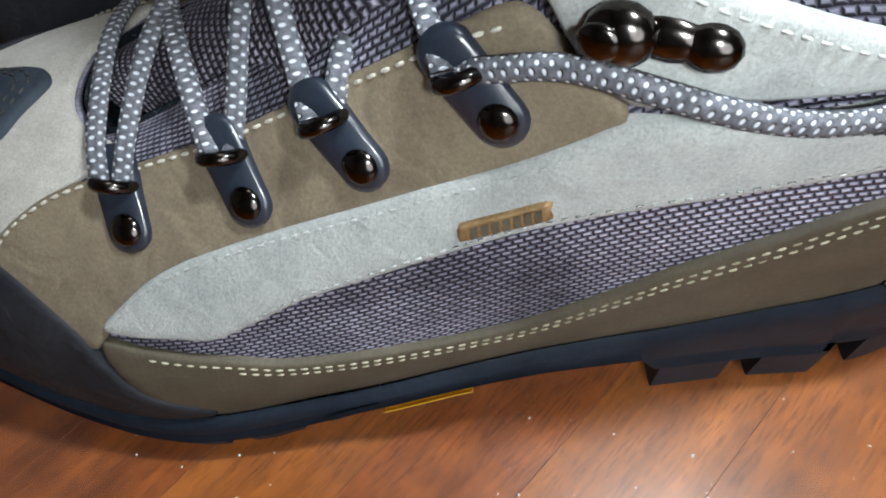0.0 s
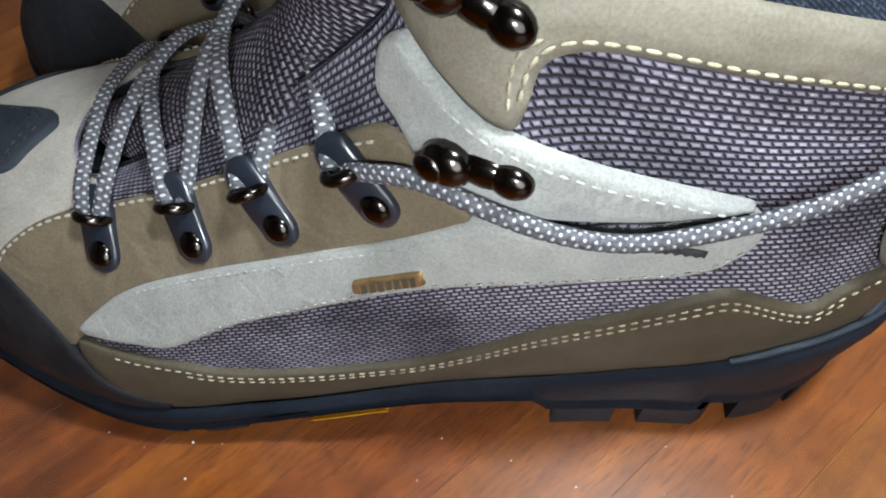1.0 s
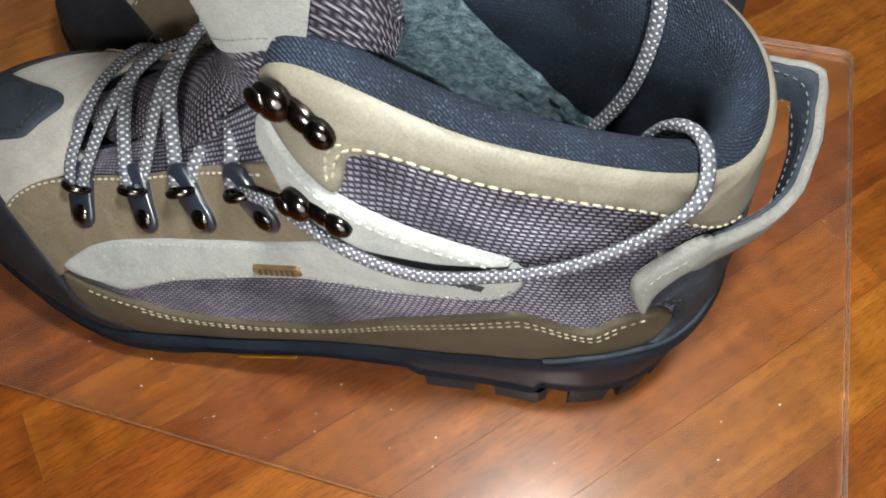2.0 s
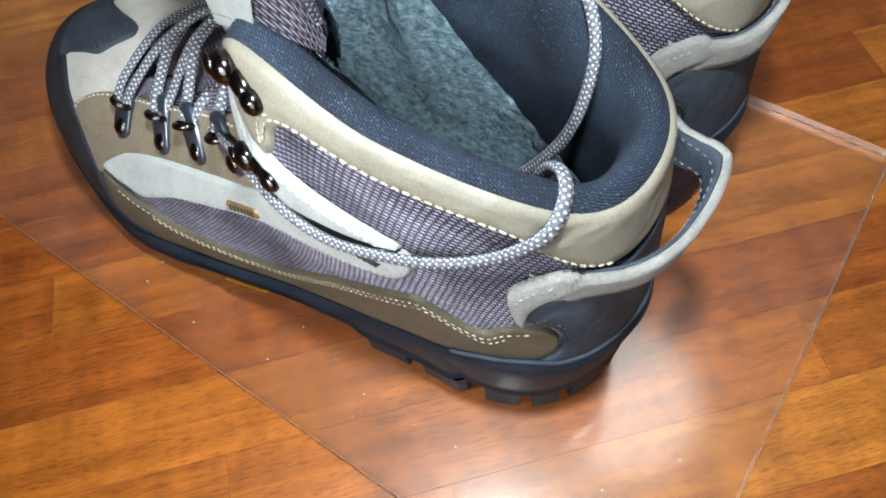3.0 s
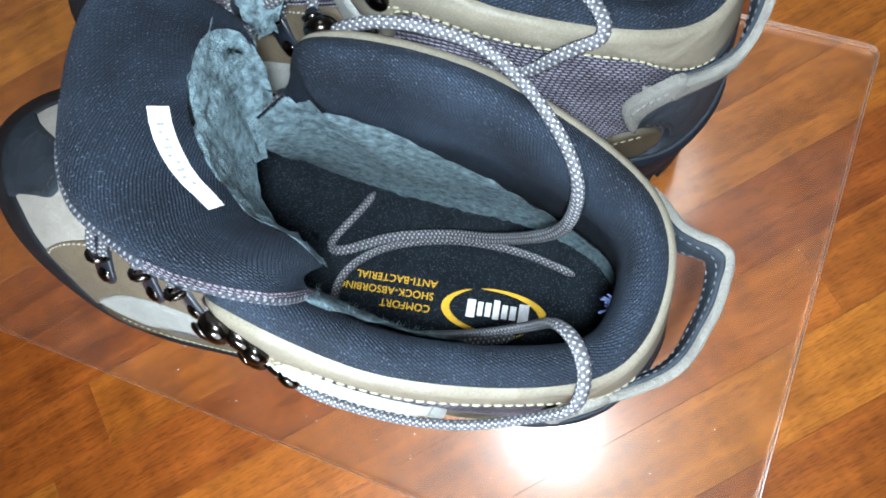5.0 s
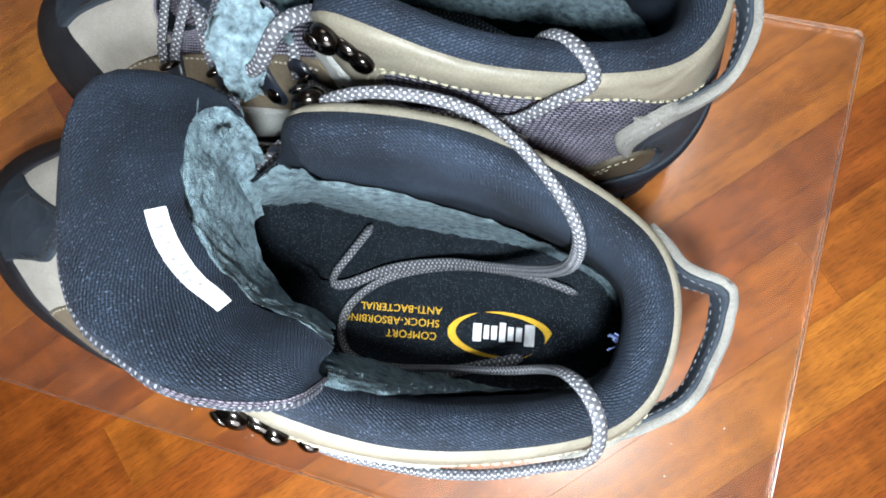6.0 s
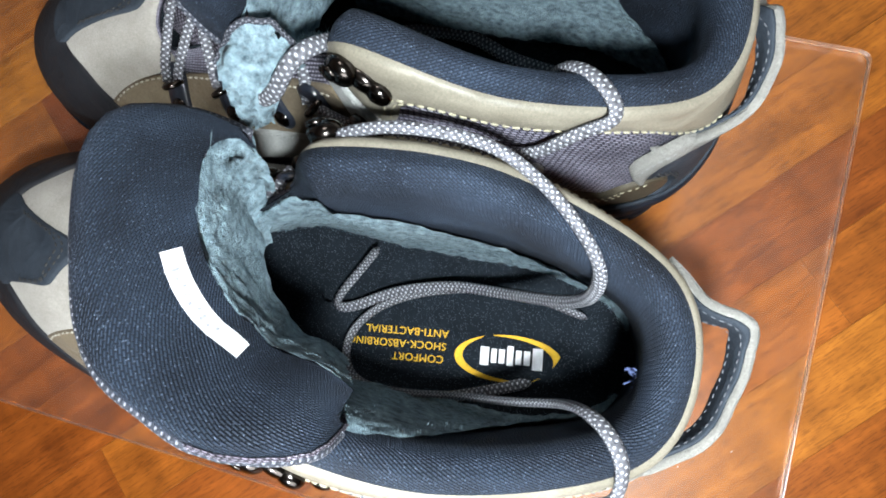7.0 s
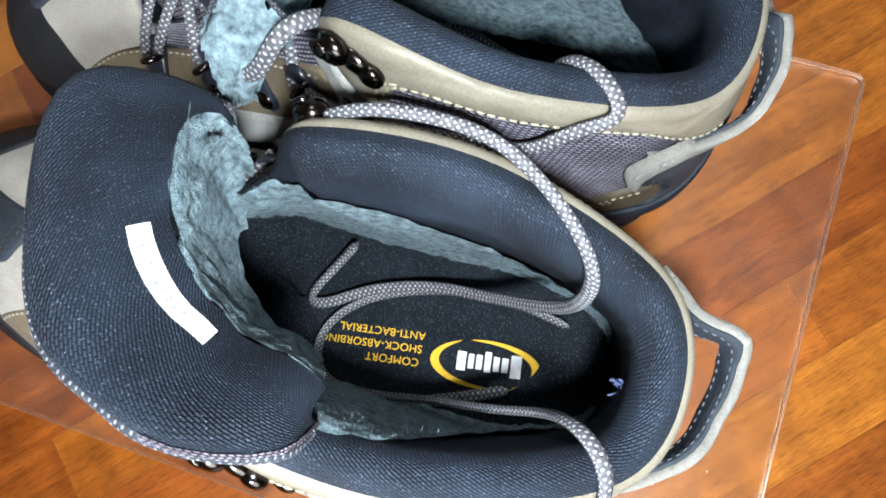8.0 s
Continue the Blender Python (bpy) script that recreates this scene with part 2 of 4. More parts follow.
def clear_material(name, rough, least, most, scale):
    """Flat face of the clear sheet: seen through, glossier at a slant, faintly smeared, with a painted milky
    reflection.
    """
    m = bpy.data.materials.new(name)
    m.use_nodes = True
    t = m.node_tree
    t.nodes.remove(t.nodes["Principled BSDF"])
    clear = node(t, "ShaderNodeBsdfTransparent", Color=(0.99, 0.985, 0.98, 1))
    gloss = node(t, "ShaderNodeBsdfGlossy", Roughness=rough)
    # diffuse white stands for dusty smears and a milky ceiling reflection
    haze = node(t, "ShaderNodeBsdfDiffuse", Color=(0.66, 0.64, 0.64, 1))
    slant = node(t, "ShaderNodeLayerWeight", Blend=0.5)
    power = t.nodes.new("ShaderNodeMath")
    power.operation = "POWER"
    power.inputs[1].default_value = 5.0
    t.links.new(slant.outputs["Facing"], power.inputs[0])
    weight = t.nodes.new("ShaderNodeMath")
    weight.operation = "MULTIPLY_ADD"
    weight.inputs[1].default_value, weight.inputs[2].default_value = 0.9, 0.026
    t.links.new(power.outputs[0], weight.inputs[0])
    one = t.nodes.new("ShaderNodeMixShader")
    t.links.new(weight.outputs[0], one.inputs[0])
    t.links.new(clear.outputs[0], one.inputs[1])
    t.links.new(gloss.outputs[0], one.inputs[2])
    n = node(t, "ShaderNodeTexNoise", Scale=scale, Detail=6.0, Roughness=0.65)
    t.links.new(t.nodes.new("ShaderNodeTexCoord").outputs["Object"], n.inputs["Vector"])
    two = t.nodes.new("ShaderNodeMixShader")
    t.links.new(ramp(t, n.outputs["Fac"], ((0.35, (least,) * 3), (0.75, (most,) * 3))), two.inputs[0])
    t.links.new(one.outputs[0], two.inputs[1])
    t.links.new(haze.outputs[0], two.inputs[2])
    t.links.new(two.outputs[0], t.nodes["Material Output"].inputs["Surface"])
    return m

M_ACRYLIC = clear_material("clear_acrylic", 0.12, 0.004, 0.022, 14.0)
M_CUT = acrylic_material("sawn_acrylic_edge", 0.3, 0.01, 0.12, 160.0)

# ---------------- form of the boot's upper: welt, lower and upper belly, top line (x, half width, z) ----------------
B = [(-.207, 0, .046), (-.197, .024, .042), (-.172, .041, .033), (-.127, .053, .024), (-.080, .051, .028), (-.030, .046, .036), (.020, .042, .036), (.060, .040, .037), (.082, .026, .040), (.092, 0, .042)]
C1 = [(-.209, 0, .060), (-.199, .024, .057), (-.174, .0425, .055), (-.128, .0575, .0505), (-.080, .0555, .0545), (-.030, .0495, .065), (.015, .048, .0745), (.060, .043, .072), (.085, .028, .071), (.096, 0, .07)]
C2 = [(-.186, 0, .081), (-.177, .019, .082), (-.150, .0345, .082), (-.1138, .0415, .0795), (-.075, .0467, .089), (-.030, .0502, .1045), (.002, .0585, .128), (.040, .0483, .127), (.080, .0274, .111), (.088, 0, .108)]
T = [(-.128, 0, .088), (-.126, .010, .088), (-.118, .018, .0885), (-.0955, .0167, .0972), (-.065, .0196, .1155), (-.0355, .0287, .1440), (-.0205, .0362, .1675), (.024, .0410, .157), (.072, .0265, .141), (.084, 0, .138)]

def centre(x):
    """y of the boot's centre line."""
    return 0.042 + 0.010 * np.clip((-x - 0.12) / 0.11, 0, 1) ** 1.5

def loop(stations):
    """Half the stations mirrored into a closed ring."""
    a = np.array(stations, float)
    b = a[-2:0:-1].copy()
    b[:, 1] *= -1
    return np.concatenate([a, b])

RINGS = [loop(c) for c in (B, C1, C2, T)]
N = len(RINGS[0])

def on_ring(ring, u):
    u = np.asarray(u, float) % N
    i = np.floor(u).astype(int)
    f = (u - i)[..., None]
    p0, p1, p2, p3 = (ring[(i + k) % N] for k in (-1, 0, 1, 2))
    return 0.5 * (2 * p1 + (p2 - p0) * f + (2 * p0 - 5 * p1 + 4 * p2 - p3) * f * f + (3 * p1 - p0 - 3 * p2 + p3) * f ** 3)

def shell(u, v, off=0.0):
    """Points of the upper: u round the boot (0 toe, 9 heel, 18 toe), v from the welt to the top line."""
    u, v = np.broadcast_arrays(np.asarray(u, float), np.asarray(v, float))
    def raw(u, v):
        b, c1, c2, t = (on_ring(r, u) for r in RINGS)
        w = v[..., None]
        p = b * (1 - w) ** 3 + 3 * c1 * w * (1 - w) ** 2 + 3 * c2 * w * w * (1 - w) + t * w ** 3
        return np.stack([p[..., 0], centre(p[..., 0]) - p[..., 1], p[..., 2]], -1)
    p = raw(u, v)
    e = 1e-3
    n = np.cross(raw(u + e, v) - raw(u - e, v), raw(u, v + e) - raw(u, v - e))
    n /= np.linalg.norm(n, axis=-1, keepdims=True) + 1e-12
    off = np.broadcast_to(np.asarray(off, float), u.shape)[..., None]
    return p + n * off

# ---------------- mesh helpers ----------------
MID = 0.042          # y of a boot's own middle
FLIP = [False]       # the right boot is the left one, mirrored

def mesh(name, verts, faces, material, parent=None, uv=None, smooth=True, label=""):
    v = np.array(verts, float)
    if FLIP[0]:
        v[:, 1] = 2 * MID - v[:, 1]
        faces = [tuple(reversed(f)) for f in faces]
    me = bpy.data.meshes.new(name)
    me.from_pydata(v.tolist(), [], [tuple(int(i) for i in f) for f in faces])
    me.materials.append(material)
    if uv is not None:
        layer = me.uv_layers.new(name="UVMap")
        idx = np.zeros(len(me.loops), dtype=np.int32)
        me.loops.foreach_get("vertex_index", idx)
        layer.data.foreach_set("uv", np.asarray(uv, np.float32)[idx].ravel())
    me.polygons.foreach_set("use_smooth", [smooth] * len(me.polygons))
    me.update()
    ob = new(name, me)
    ob.parent = parent
    return tagged(ob, label) if label else ob

def grid_faces(a, b, closed=False):
    return [(i * b + j, ((i + 1) % a) * b + j, ((i + 1) % a) * b + j + 1, i * b + j + 1) for i in range(a if closed else a - 1) for j in range(b - 1)]

def spline(points, n, closed=False):
    """Catmull-Rom through points, n steps a span."""
    p = np.array(points, float)
    k = len(p)
    out = []
    for i in range(k if closed else k - 1):
        if closed:
            q = [p[(i + j) % k] for j in (-1, 0, 1, 2)]
        else:
            q = [p[min(max(i + j, 0), k - 1)] for j in (-1, 0, 1, 2)]
        for f in np.arange(n) / n:
            out.append(0.5 * (2 * q[1] + (q[2] - q[0]) * f + (2 * q[0] - 5 * q[1] + 4 * q[2] - q[3]) * f * f + (3 * q[1] - q[0] - 3 * q[2] + q[3]) * f ** 3))
    if not closed:
        out.append(p[-1])
    return np.array(out)

def even(points, step):
    """Resample a polyline at even steps."""
    p = np.array(points, float)
    s = np.concatenate([[0], np.cumsum(np.linalg.norm(np.diff(p, axis=0), axis=1))])
    n = max(2, int(round(s[-1] / step)) + 1)
    t = np.linspace(0, s[-1], n)
    return np.stack([np.interp(t, s, p[:, k]) for k in range(p.shape[1])], 1), t

def eased(p, times):
    """Takes the kinks out of a line of points, ends kept."""
    p = p.copy()
    for k in range(times):
        p[1:-1] = .25 * p[:-2] + .5 * p[1:-1] + .25 * p[2:]
    return p

def sweep(name, points, wide, thick, material, parent, label="", side=None, sides=10, flat=2.4, tip=False):
    """A cord or band along points. side: the way across it at the start."""
    p, s = even(spline(points, 8), 0.0018)
    if tip:
        p = eased(p, 8)
    tan = np.gradient(p, axis=0)
    tan /= np.linalg.norm(tan, axis=1)[:, None]
    across = np.array(side if side is not None else (0.3, 0.2, 1.0), float)
    rows, uv = [], []
    ang = np.linspace(0, 2 * math.pi, sides + 1)
    ca, sa = np.cos(ang), np.sin(ang)
    ca, sa = np.sign(ca) * abs(ca) ** (2 / flat), np.sign(sa) * abs(sa) ** (2 / flat)
    for i in range(len(p)):
        across = across - tan[i] * (across @ tan[i])
        across /= np.linalg.norm(across)
        up = np.cross(tan[i], across)
        k = 1.0
        if tip:
            e = min(s[i], s[-1] - s[i])
            k = min(1.0, 0.35 + e / 0.004)
        rows.append(p[i] + np.outer(ca * wide * k, across) + np.outer(sa * thick * k, up))
        uv.append(np.stack([ang / (2 * math.pi) * 2.6 * (wide + thick), np.full(sides + 1, s[i])], 1))
    n = len(p)
    faces = grid_faces(n, sides + 1) + [tuple(range(sides - 1, -1, -1)), tuple((n - 1) * (sides + 1) + j for j in range(sides))]
    return mesh(name, np.concatenate(rows), faces, material, parent, np.concatenate(uv), True, label)

SU, SV = 0.040, 0.100   # metres for one step of u and v, about

def panel(name, outline, off, thick, material, parent, label="", step=0.0028, edge=0.0012, n=6):
    """A cut piece of leather on the upper: its outline in (u, v), lying off above the shell, with a rounded cut edge."""
    from_uv = spline([(u * SU, v * SV) for u, v in outline], n, True)
    from_uv, _ = even(np.concatenate([from_uv, from_uv[:1]]), 0.0016)
    ring = from_uv[:-1]
    if np.sum(ring[:, 0] * np.roll(ring[:, 1], -1) - np.roll(ring[:, 0], -1) * ring[:, 1]) < 0:
        ring = ring[::-1]
    d = np.roll(ring, -1, 0) - np.roll(ring, 1, 0)
    nor = np.stack([-d[:, 1], d[:, 0]], 1) / (np.linalg.norm(d, axis=1)[:, None] + 1e-12)
    lo, hi = ring.min(0), ring.max(0)
    gx, gy = np.meshgrid(np.arange(lo[0], hi[0], step), np.arange(lo[1], hi[1], step * 0.8))
    pts = np.stack([gx.ravel(), gy.ravel()], 1)
    pts = np.concatenate([ring + nor * 0.0003, ring + nor * edge, pts])
    a, b = ring, np.roll(ring, -1, 0)
    inside = np.zeros(len(pts), bool)
    near = np.full(len(pts), 1e9)
    for p, q in zip(a, b):
        hit = (p[1] > pts[:, 1]) != (q[1] > pts[:, 1])
        xs = p[0] + (pts[:, 1] - p[1]) / (q[1] - p[1] + 1e-15) * (q[0] - p[0])
        inside ^= hit & (pts[:, 0] < xs)
        w = q - p
        f = np.clip(((pts - p) @ w) / (w @ w + 1e-15), 0, 1)
        near = np.minimum(near, np.linalg.norm(pts - p - f[:, None] * w, axis=1))
    k = len(ring)
    keep = inside.copy()
    keep[:k] &= near[:k] > 0.0002
    keep[k:2 * k] &= near[k:2 * k] > edge * 0.8
    keep[2 * k:] &= near[2 * k:] > edge * 1.7
    pts = pts[keep]
    allp = [Vector(p) for p in np.concatenate([ring, pts])]
    vs, _, fs, orig, *_ = geometry.delaunay_2d_cdt(allp, [(i, (i + 1) % k) for i in range(k)], [], 1, 1e-7)
    vs = np.array([tuple(v) for v in vs])
    near = np.full(len(vs), 1e9)
    for p, q in zip(a, b):
        w = q - p
        f = np.clip(((vs - p) @ w) / (w @ w + 1e-15), 0, 1)
        near = np.minimum(near, np.linalg.norm(vs - p - f[:, None] * w, axis=1))
    r = np.clip(near / edge, 0, 1)
    h = off + thick * np.sqrt(1 - (1 - r) ** 2) - np.where(near < 1e-5, 0.0012, 0)
    p3 = shell(vs[:, 0] / SU, np.clip(vs[:, 1] / SV, -0.02, 1.0), h)
    return mesh(name, p3, [tuple(f) for f in fs], material, parent, vs, True, label)

def capsule_row(name, line, length, gap, radius, material, parent, label=""):
    """A row of single stitches along a 3D line."""
    p, s = even(line, 0.0006)
    verts, faces = [], []
    at = gap
    while at + length < s[-1]:
        a = np.array([np.interp(at, s, p[:, k]) for k in range(3)])
        b = np.array([np.interp(at + length, s, p[:, k]) for k in range(3)])
        t = (b - a) / (np.linalg.norm(b - a) + 1e-9)
        x = np.cross(t, (0.31, 0.2, 0.93))
        x /= np.linalg.norm(x)
        y = np.cross(t, x)
        base = len(verts)
        for f, r in ((0.0, 0.45), (0.25, 1.0), (0.75, 1.0), (1.0, 0.45)):
            c = a + (b - a) * f
            for g in range(5):
                w = g * 2 * math.pi / 5
                verts.append(c + (x * math.cos(w) + y * math.sin(w)) * radius * r)
        for i in range(3):
            for g in range(5):
                faces.append((base + i * 5 + g, base + i * 5 + (g + 1) % 5, base + (i + 1) * 5 + (g + 1) % 5, base + (i + 1) * 5 + g))
        at += length + gap
    return mesh(name, verts, faces, material, parent, None, True, label)

def seam(line, parent, off, material=None, length=0.0019, gap=0.0011, radius=0.00042, n=8):
    """Stitching along a line given in (u, v)."""
    uv = spline(line, n)
    p = shell(uv[:, 0], np.clip(uv[:, 1], 0, 1), off)
    return capsule_row("stitching", p, length, gap, radius, material or M_STITCH, parent)

def blob(name, centre_at, axes, radii, material, parent, rings=8, segs=14, label=""):
    """An ellipsoid with its own axes (rows)."""
    verts, faces = [], []
    ax = np.array(axes, float)
    for i in range(rings + 1):
        th = math.pi * i / rings
        for j in range(segs):
            ph = 2 * math.pi * j / segs
            l = np.array((math.sin(th) * math.cos(ph) * radii[0], math.sin(th) * math.sin(ph) * radii[1], math.cos(th) * radii[2]))
            verts.append(np.array(centre_at) + l @ ax)
    for i in range(rings):
        for j in range(segs):
            faces.append((i * segs + j, (i + 1) * segs + j, (i + 1) * segs + (j + 1) % segs, i * segs + (j + 1) % segs))
    return verts, faces

def joined(pieces):
    verts, faces = [], []
    for v, f in pieces:
        k = len(verts)
        verts.extend(v)
        faces.extend(tuple(i + k for i in q) for q in f)
    return verts, faces

def tube(points, radius, segs=10, closed=False):
    p = np.array(points, float)
    tan = np.gradient(p, axis=0) if not closed else np.roll(p, -1, 0) - np.roll(p, 1, 0)
    tan /= np.linalg.norm(tan, axis=1)[:, None]
    x = np.cross(tan[0], (0.3, 0.5, 0.8))
    verts = []
    for i in range(len(p)):
        x = x - tan[i] * (x @ tan[i])
        x /= np.linalg.norm(x)
        y = np.cross(tan[i], x)
        for j in range(segs):
            w = 2 * math.pi * j / segs
            verts.append(p[i] + (x * math.cos(w) + y * math.sin(w)) * radius)
    n = len(p)
    faces = []
    for i in range(n if closed else n - 1):
        for j in range(segs):
            faces.append((i * segs + j, i * segs + (j + 1) % segs, ((i + 1) % n) * segs + (j + 1) % segs, ((i + 1) % n) * segs + j))
    return verts, faces

def mirror(line):
    return [(18 - u, v) for u, v in reversed(line)]

# ---------------- boot pieces, in (u, v) of the upper ----------------
RAND = [(3.35, .02), (3.06, .19), (2.9, .31), (2.75, .42), (2.43, .53), (2.05, .60), (1.5, .65), (.9, .64), (0, .62), (-.9, .64), (-1.5, .65), (-2.05, .60), (-2.43, .53), (-2.75, .42), (-2.9, .31), (-3.06, .19), (-3.35, .02), (-2.4, .0), (-1.2, .0), (0, .0), (1.2, .0), (2.4, .0)]
TOECAP = [(1.08, .60), (1.10, .68), (1.14, .78), (1.17, .86), (.75, .92), (.3, .955), (0, .955), (-.3, .93), (-.45, .84), (-.62, .72), (-.74, .60), (0, .58)]
TOE = [(2.35, .5), (2.2, .74), (2.45, .90), (2.0, .985), (1.0, .99), (0, .99), (-1.0, .99), (-2.0, .985), (-2.45, .90), (-2.2, .74), (-2.35, .5), (-1.2, .5), (0, .5), (1.2, .5)]
VAMP = [(2.14, .55), (2.12, .65), (2.17, .75), (2.28, .81), (2.5, .845), (2.9, .868), (3.4, .875), (4.0, .885), (4.6, .88), (4.95, .865), (5.14, .80), (5.26, .74), (5.40, .68), (5.38, .645), (5.2, .64), (4.84, .638), (4.44, .642), (3.91, .637), (3.5, .62), (3.25, .595), (3.06, .545), (2.92, .46), (2.84, .36), (2.6, .44), (2.3, .52)]
STRIP = [(2.88, .45), (3.06, .565), (3.25, .615), (3.5, .640), (3.91, .657), (4.44, .662), (4.84, .658), (5.2, .660), (5.4, .658), (5.61, .63), (5.88, .605), (6.1, .59), (6.3, .592), (6.5, .61), (6.74, .635), (6.77, .60), (6.68, .55), (6.48, .50), (6.2, .482), (5.8, .483), (5.4, .498), (5.08, .51), (4.8, .512), (4.4, .50), (3.98, .475), (3.7, .43), (3.48, .398), (3.28, .415), (3.06, .425)]
ANKLE = [(5.12, .965), (5.36, .945), (5.52, .875), (5.72, .80), (5.95, .745), (6.2, .705), (6.45, .68), (6.62, .665), (6.76, .648), (6.55, .632), (6.3, .62), (6.09, .622), (5.91, .632), (5.71, .648), (5.5, .668), (5.37, .70), (5.24, .765), (5.11, .858), (5.0, .92)]
COLLAR_LOW = [(5.38, .985), (5.42, .945), (5.55, .875), (5.72, .80), (5.85, .772), (5.95, .79), (6.12, .845), (6.35, .868), (6.75, .872), (7.2, .868), (7.6, .855), (7.8, .808), (8.0, .775), (8.3, .75), (8.7, .745)]
COLLAR = COLLAR_LOW + [(9, .74)] + mirror(COLLAR_LOW) + [(12.2, .995), (11.4, .998), (10.4, .998), (9.5, .998), (8.5, .998), (7.6, .998), (6.6, .998), (5.8, .995)]
GUARD_TOP = [(2.86, .385), (3.1, .375), (3.55, .31), (3.82, .255), (4.22, .215), (4.66, .18), (4.95, .18), (5.3, .24), (5.58, .295), (6.1, .36), (6.4, .405), (6.6, .425), (6.88, .37), (7.05, .35), (7.25, .395), (7.55, .425), (7.70, .41)]
GUARD = GUARD_TOP + [(7.77, .36), (7.70, .28), (7.40, .20), (7.0, .16), (6.5, .07), (6, .03), (5.5, .02), (5, .0), (4, .0), (3.3, .0), (3.06, .15)]
COUNTER_TOP = [(7.42, .19), (7.72, .26), (7.81, .35), (7.76, .43), (7.6, .458), (7.46, .475), (7.5, .53), (7.64, .58), (7.9, .65), (8.2, .70), (8.5, .715), (8.75, .72)]
COUNTER = COUNTER_TOP + [(9, .72)] + mirror(COUNTER_TOP) + [(10.2, .12), (9, .12), (7.8, .12)]
TABROOT = [(7.46, .45), (7.40, .52), (7.43, .60), (7.58, .67), (7.85, .745), (7.98, .745), (8.05, .71), (7.98, .675), (7.88, .65), (7.7, .605), (7.55, .535)]
EYELETS = [((2.93, .708), (2.70, .835)), ((3.66, .722), (3.46, .842)), ((4.26, .733), (4.06, .842)), ((4.85, .733), (4.69, .833))]
HOOKS = [((5.88, .95), (6.10, .900)), ((5.47, .772), (5.80, .713))]
SOLE_TOP_U = [0, 1, 2, 3, 3.5, 4, 5, 5.6, 6.3, 6.9, 7.4, 7.75, 8.1, 8.5, 9]
SOLE_TOP_V = [.0, .0, .0, .0, .0, .0, .01, .035, .10, .20, .22, .20, .20, .22, .24]

def sole_top(u):
    w = np.asarray(u, float) % 18
    return np.interp(np.where(w > 9, 18 - w, w), SOLE_TOP_U, SOLE_TOP_V)

def sole_low(x):
    """Height of the tread along the boot: toe spring, ball, arch, heel."""
    return np.interp(x, [-.214, -.19, -.165, -.14, -.118, -.10, -.075, -.05, -.03, -.004, .0, .1], [.036, .029, .0195, .0105, .0058, .0075, .0165, .022, .024, .023, .0058, .0058])

def side_frame(a, b):
    """Along, across and out of the upper between two of its points."""
    p, q = shell(a[0], a[1]), shell(b[0], b[1])
    n = shell(a[0], a[1], .01) - p
    n /= np.linalg.norm(n)
    t = q - p
    t -= n * (t @ n)
    ln = np.linalg.norm(t)
    t /= ln
    return p, q, t, np.cross(n, t), n, ln

def eyelet(boot, low, top):
    p, q, t, w, n, ln = side_frame(low, top)
    verts, faces = [], []
    prof = []
    for k in range(20):
        a = 2 * math.pi * k / 20
        c = math.cos(a)
        lng = (ln + .002 if c > 0 else 0) + c * .0050
        prof.append((lng, math.sin(a) * (.0050 - .0010 * math.exp(-((lng - ln * .5) / .003) ** 2))))
    for h, s in ((.0, 1.0), (.0016, 1.0), (.0024, .86)):
        for x, y in prof:
            verts.append(p + t * (ln * .5 + (x - ln * .5) * s) + w * y * s + n * (h + .0012))
    for r in range(2):
        for k in range(20):
            faces.append((r * 20 + k, r * 20 + (k + 1) % 20, (r + 1) * 20 + (k + 1) % 20, (r + 1) * 20 + k))
    faces.append(tuple(range(40, 60)))
    plate = mesh("eyelet", verts, faces, M_ENAMEL, boot, None, True, "blue-black enamelled lace eyelet")
    v, f = blob("", p + n * .0032, (t, w, n), (.0036, .0036, .0020), None, None)
    mesh("rivet", v, f, M_METAL, plate, None, True, "shiny gunmetal rivet")
    ring = [p + t * (ln - .001 + .0012 * math.cos(a)) + w * (.0036 * math.cos(a)) + n * (.0030 + .0042 * math.sin(a)) for a in np.linspace(-.1, math.pi + .1, 11)]
    v, f = tube(ring, .0014)
    mesh("loop", v, f, M_METAL, plate)
    return q + n * .0045 + t * .001

def hook(boot, head, foot):
    p, q, t, w, n, ln = side_frame(head, foot)
    pieces = [blob("", p + n * .0045, (t, w, n), (.0052, .0047, .0038), None, None),
              blob("", q + n * .0036, (t, w, n), (.0044, .0036, .0030), None, None),
              blob("", (p + q) / 2 + n * .0030, (t, w, n), (ln * .55, .0036, .0030), None, None)]
    v, f = joined(pieces)
    ob = mesh("lace_hook", v, f, M_METAL, boot, None, True, "polished gunmetal lace hook")
    v, f = blob("", p + n * .0076 - t * .002, (t, w, n), (.0032, .0029, .0013), None, None)
    mesh("hook_tip", v, f, M_METAL, ob)

# insole edge round the boot: x and half width
INSOLE = loop([(-.19, 0, 0), (-.18, .02, 0), (-.155, .034, 0), (-.12, .039, 0), (-.08, .037, 0), (-.04, .032, 0), (.005, .030, 0), (.045, .029, 0), (.072, .019, 0), (.083, 0, 0)])
INSOLE_Z = 0.036

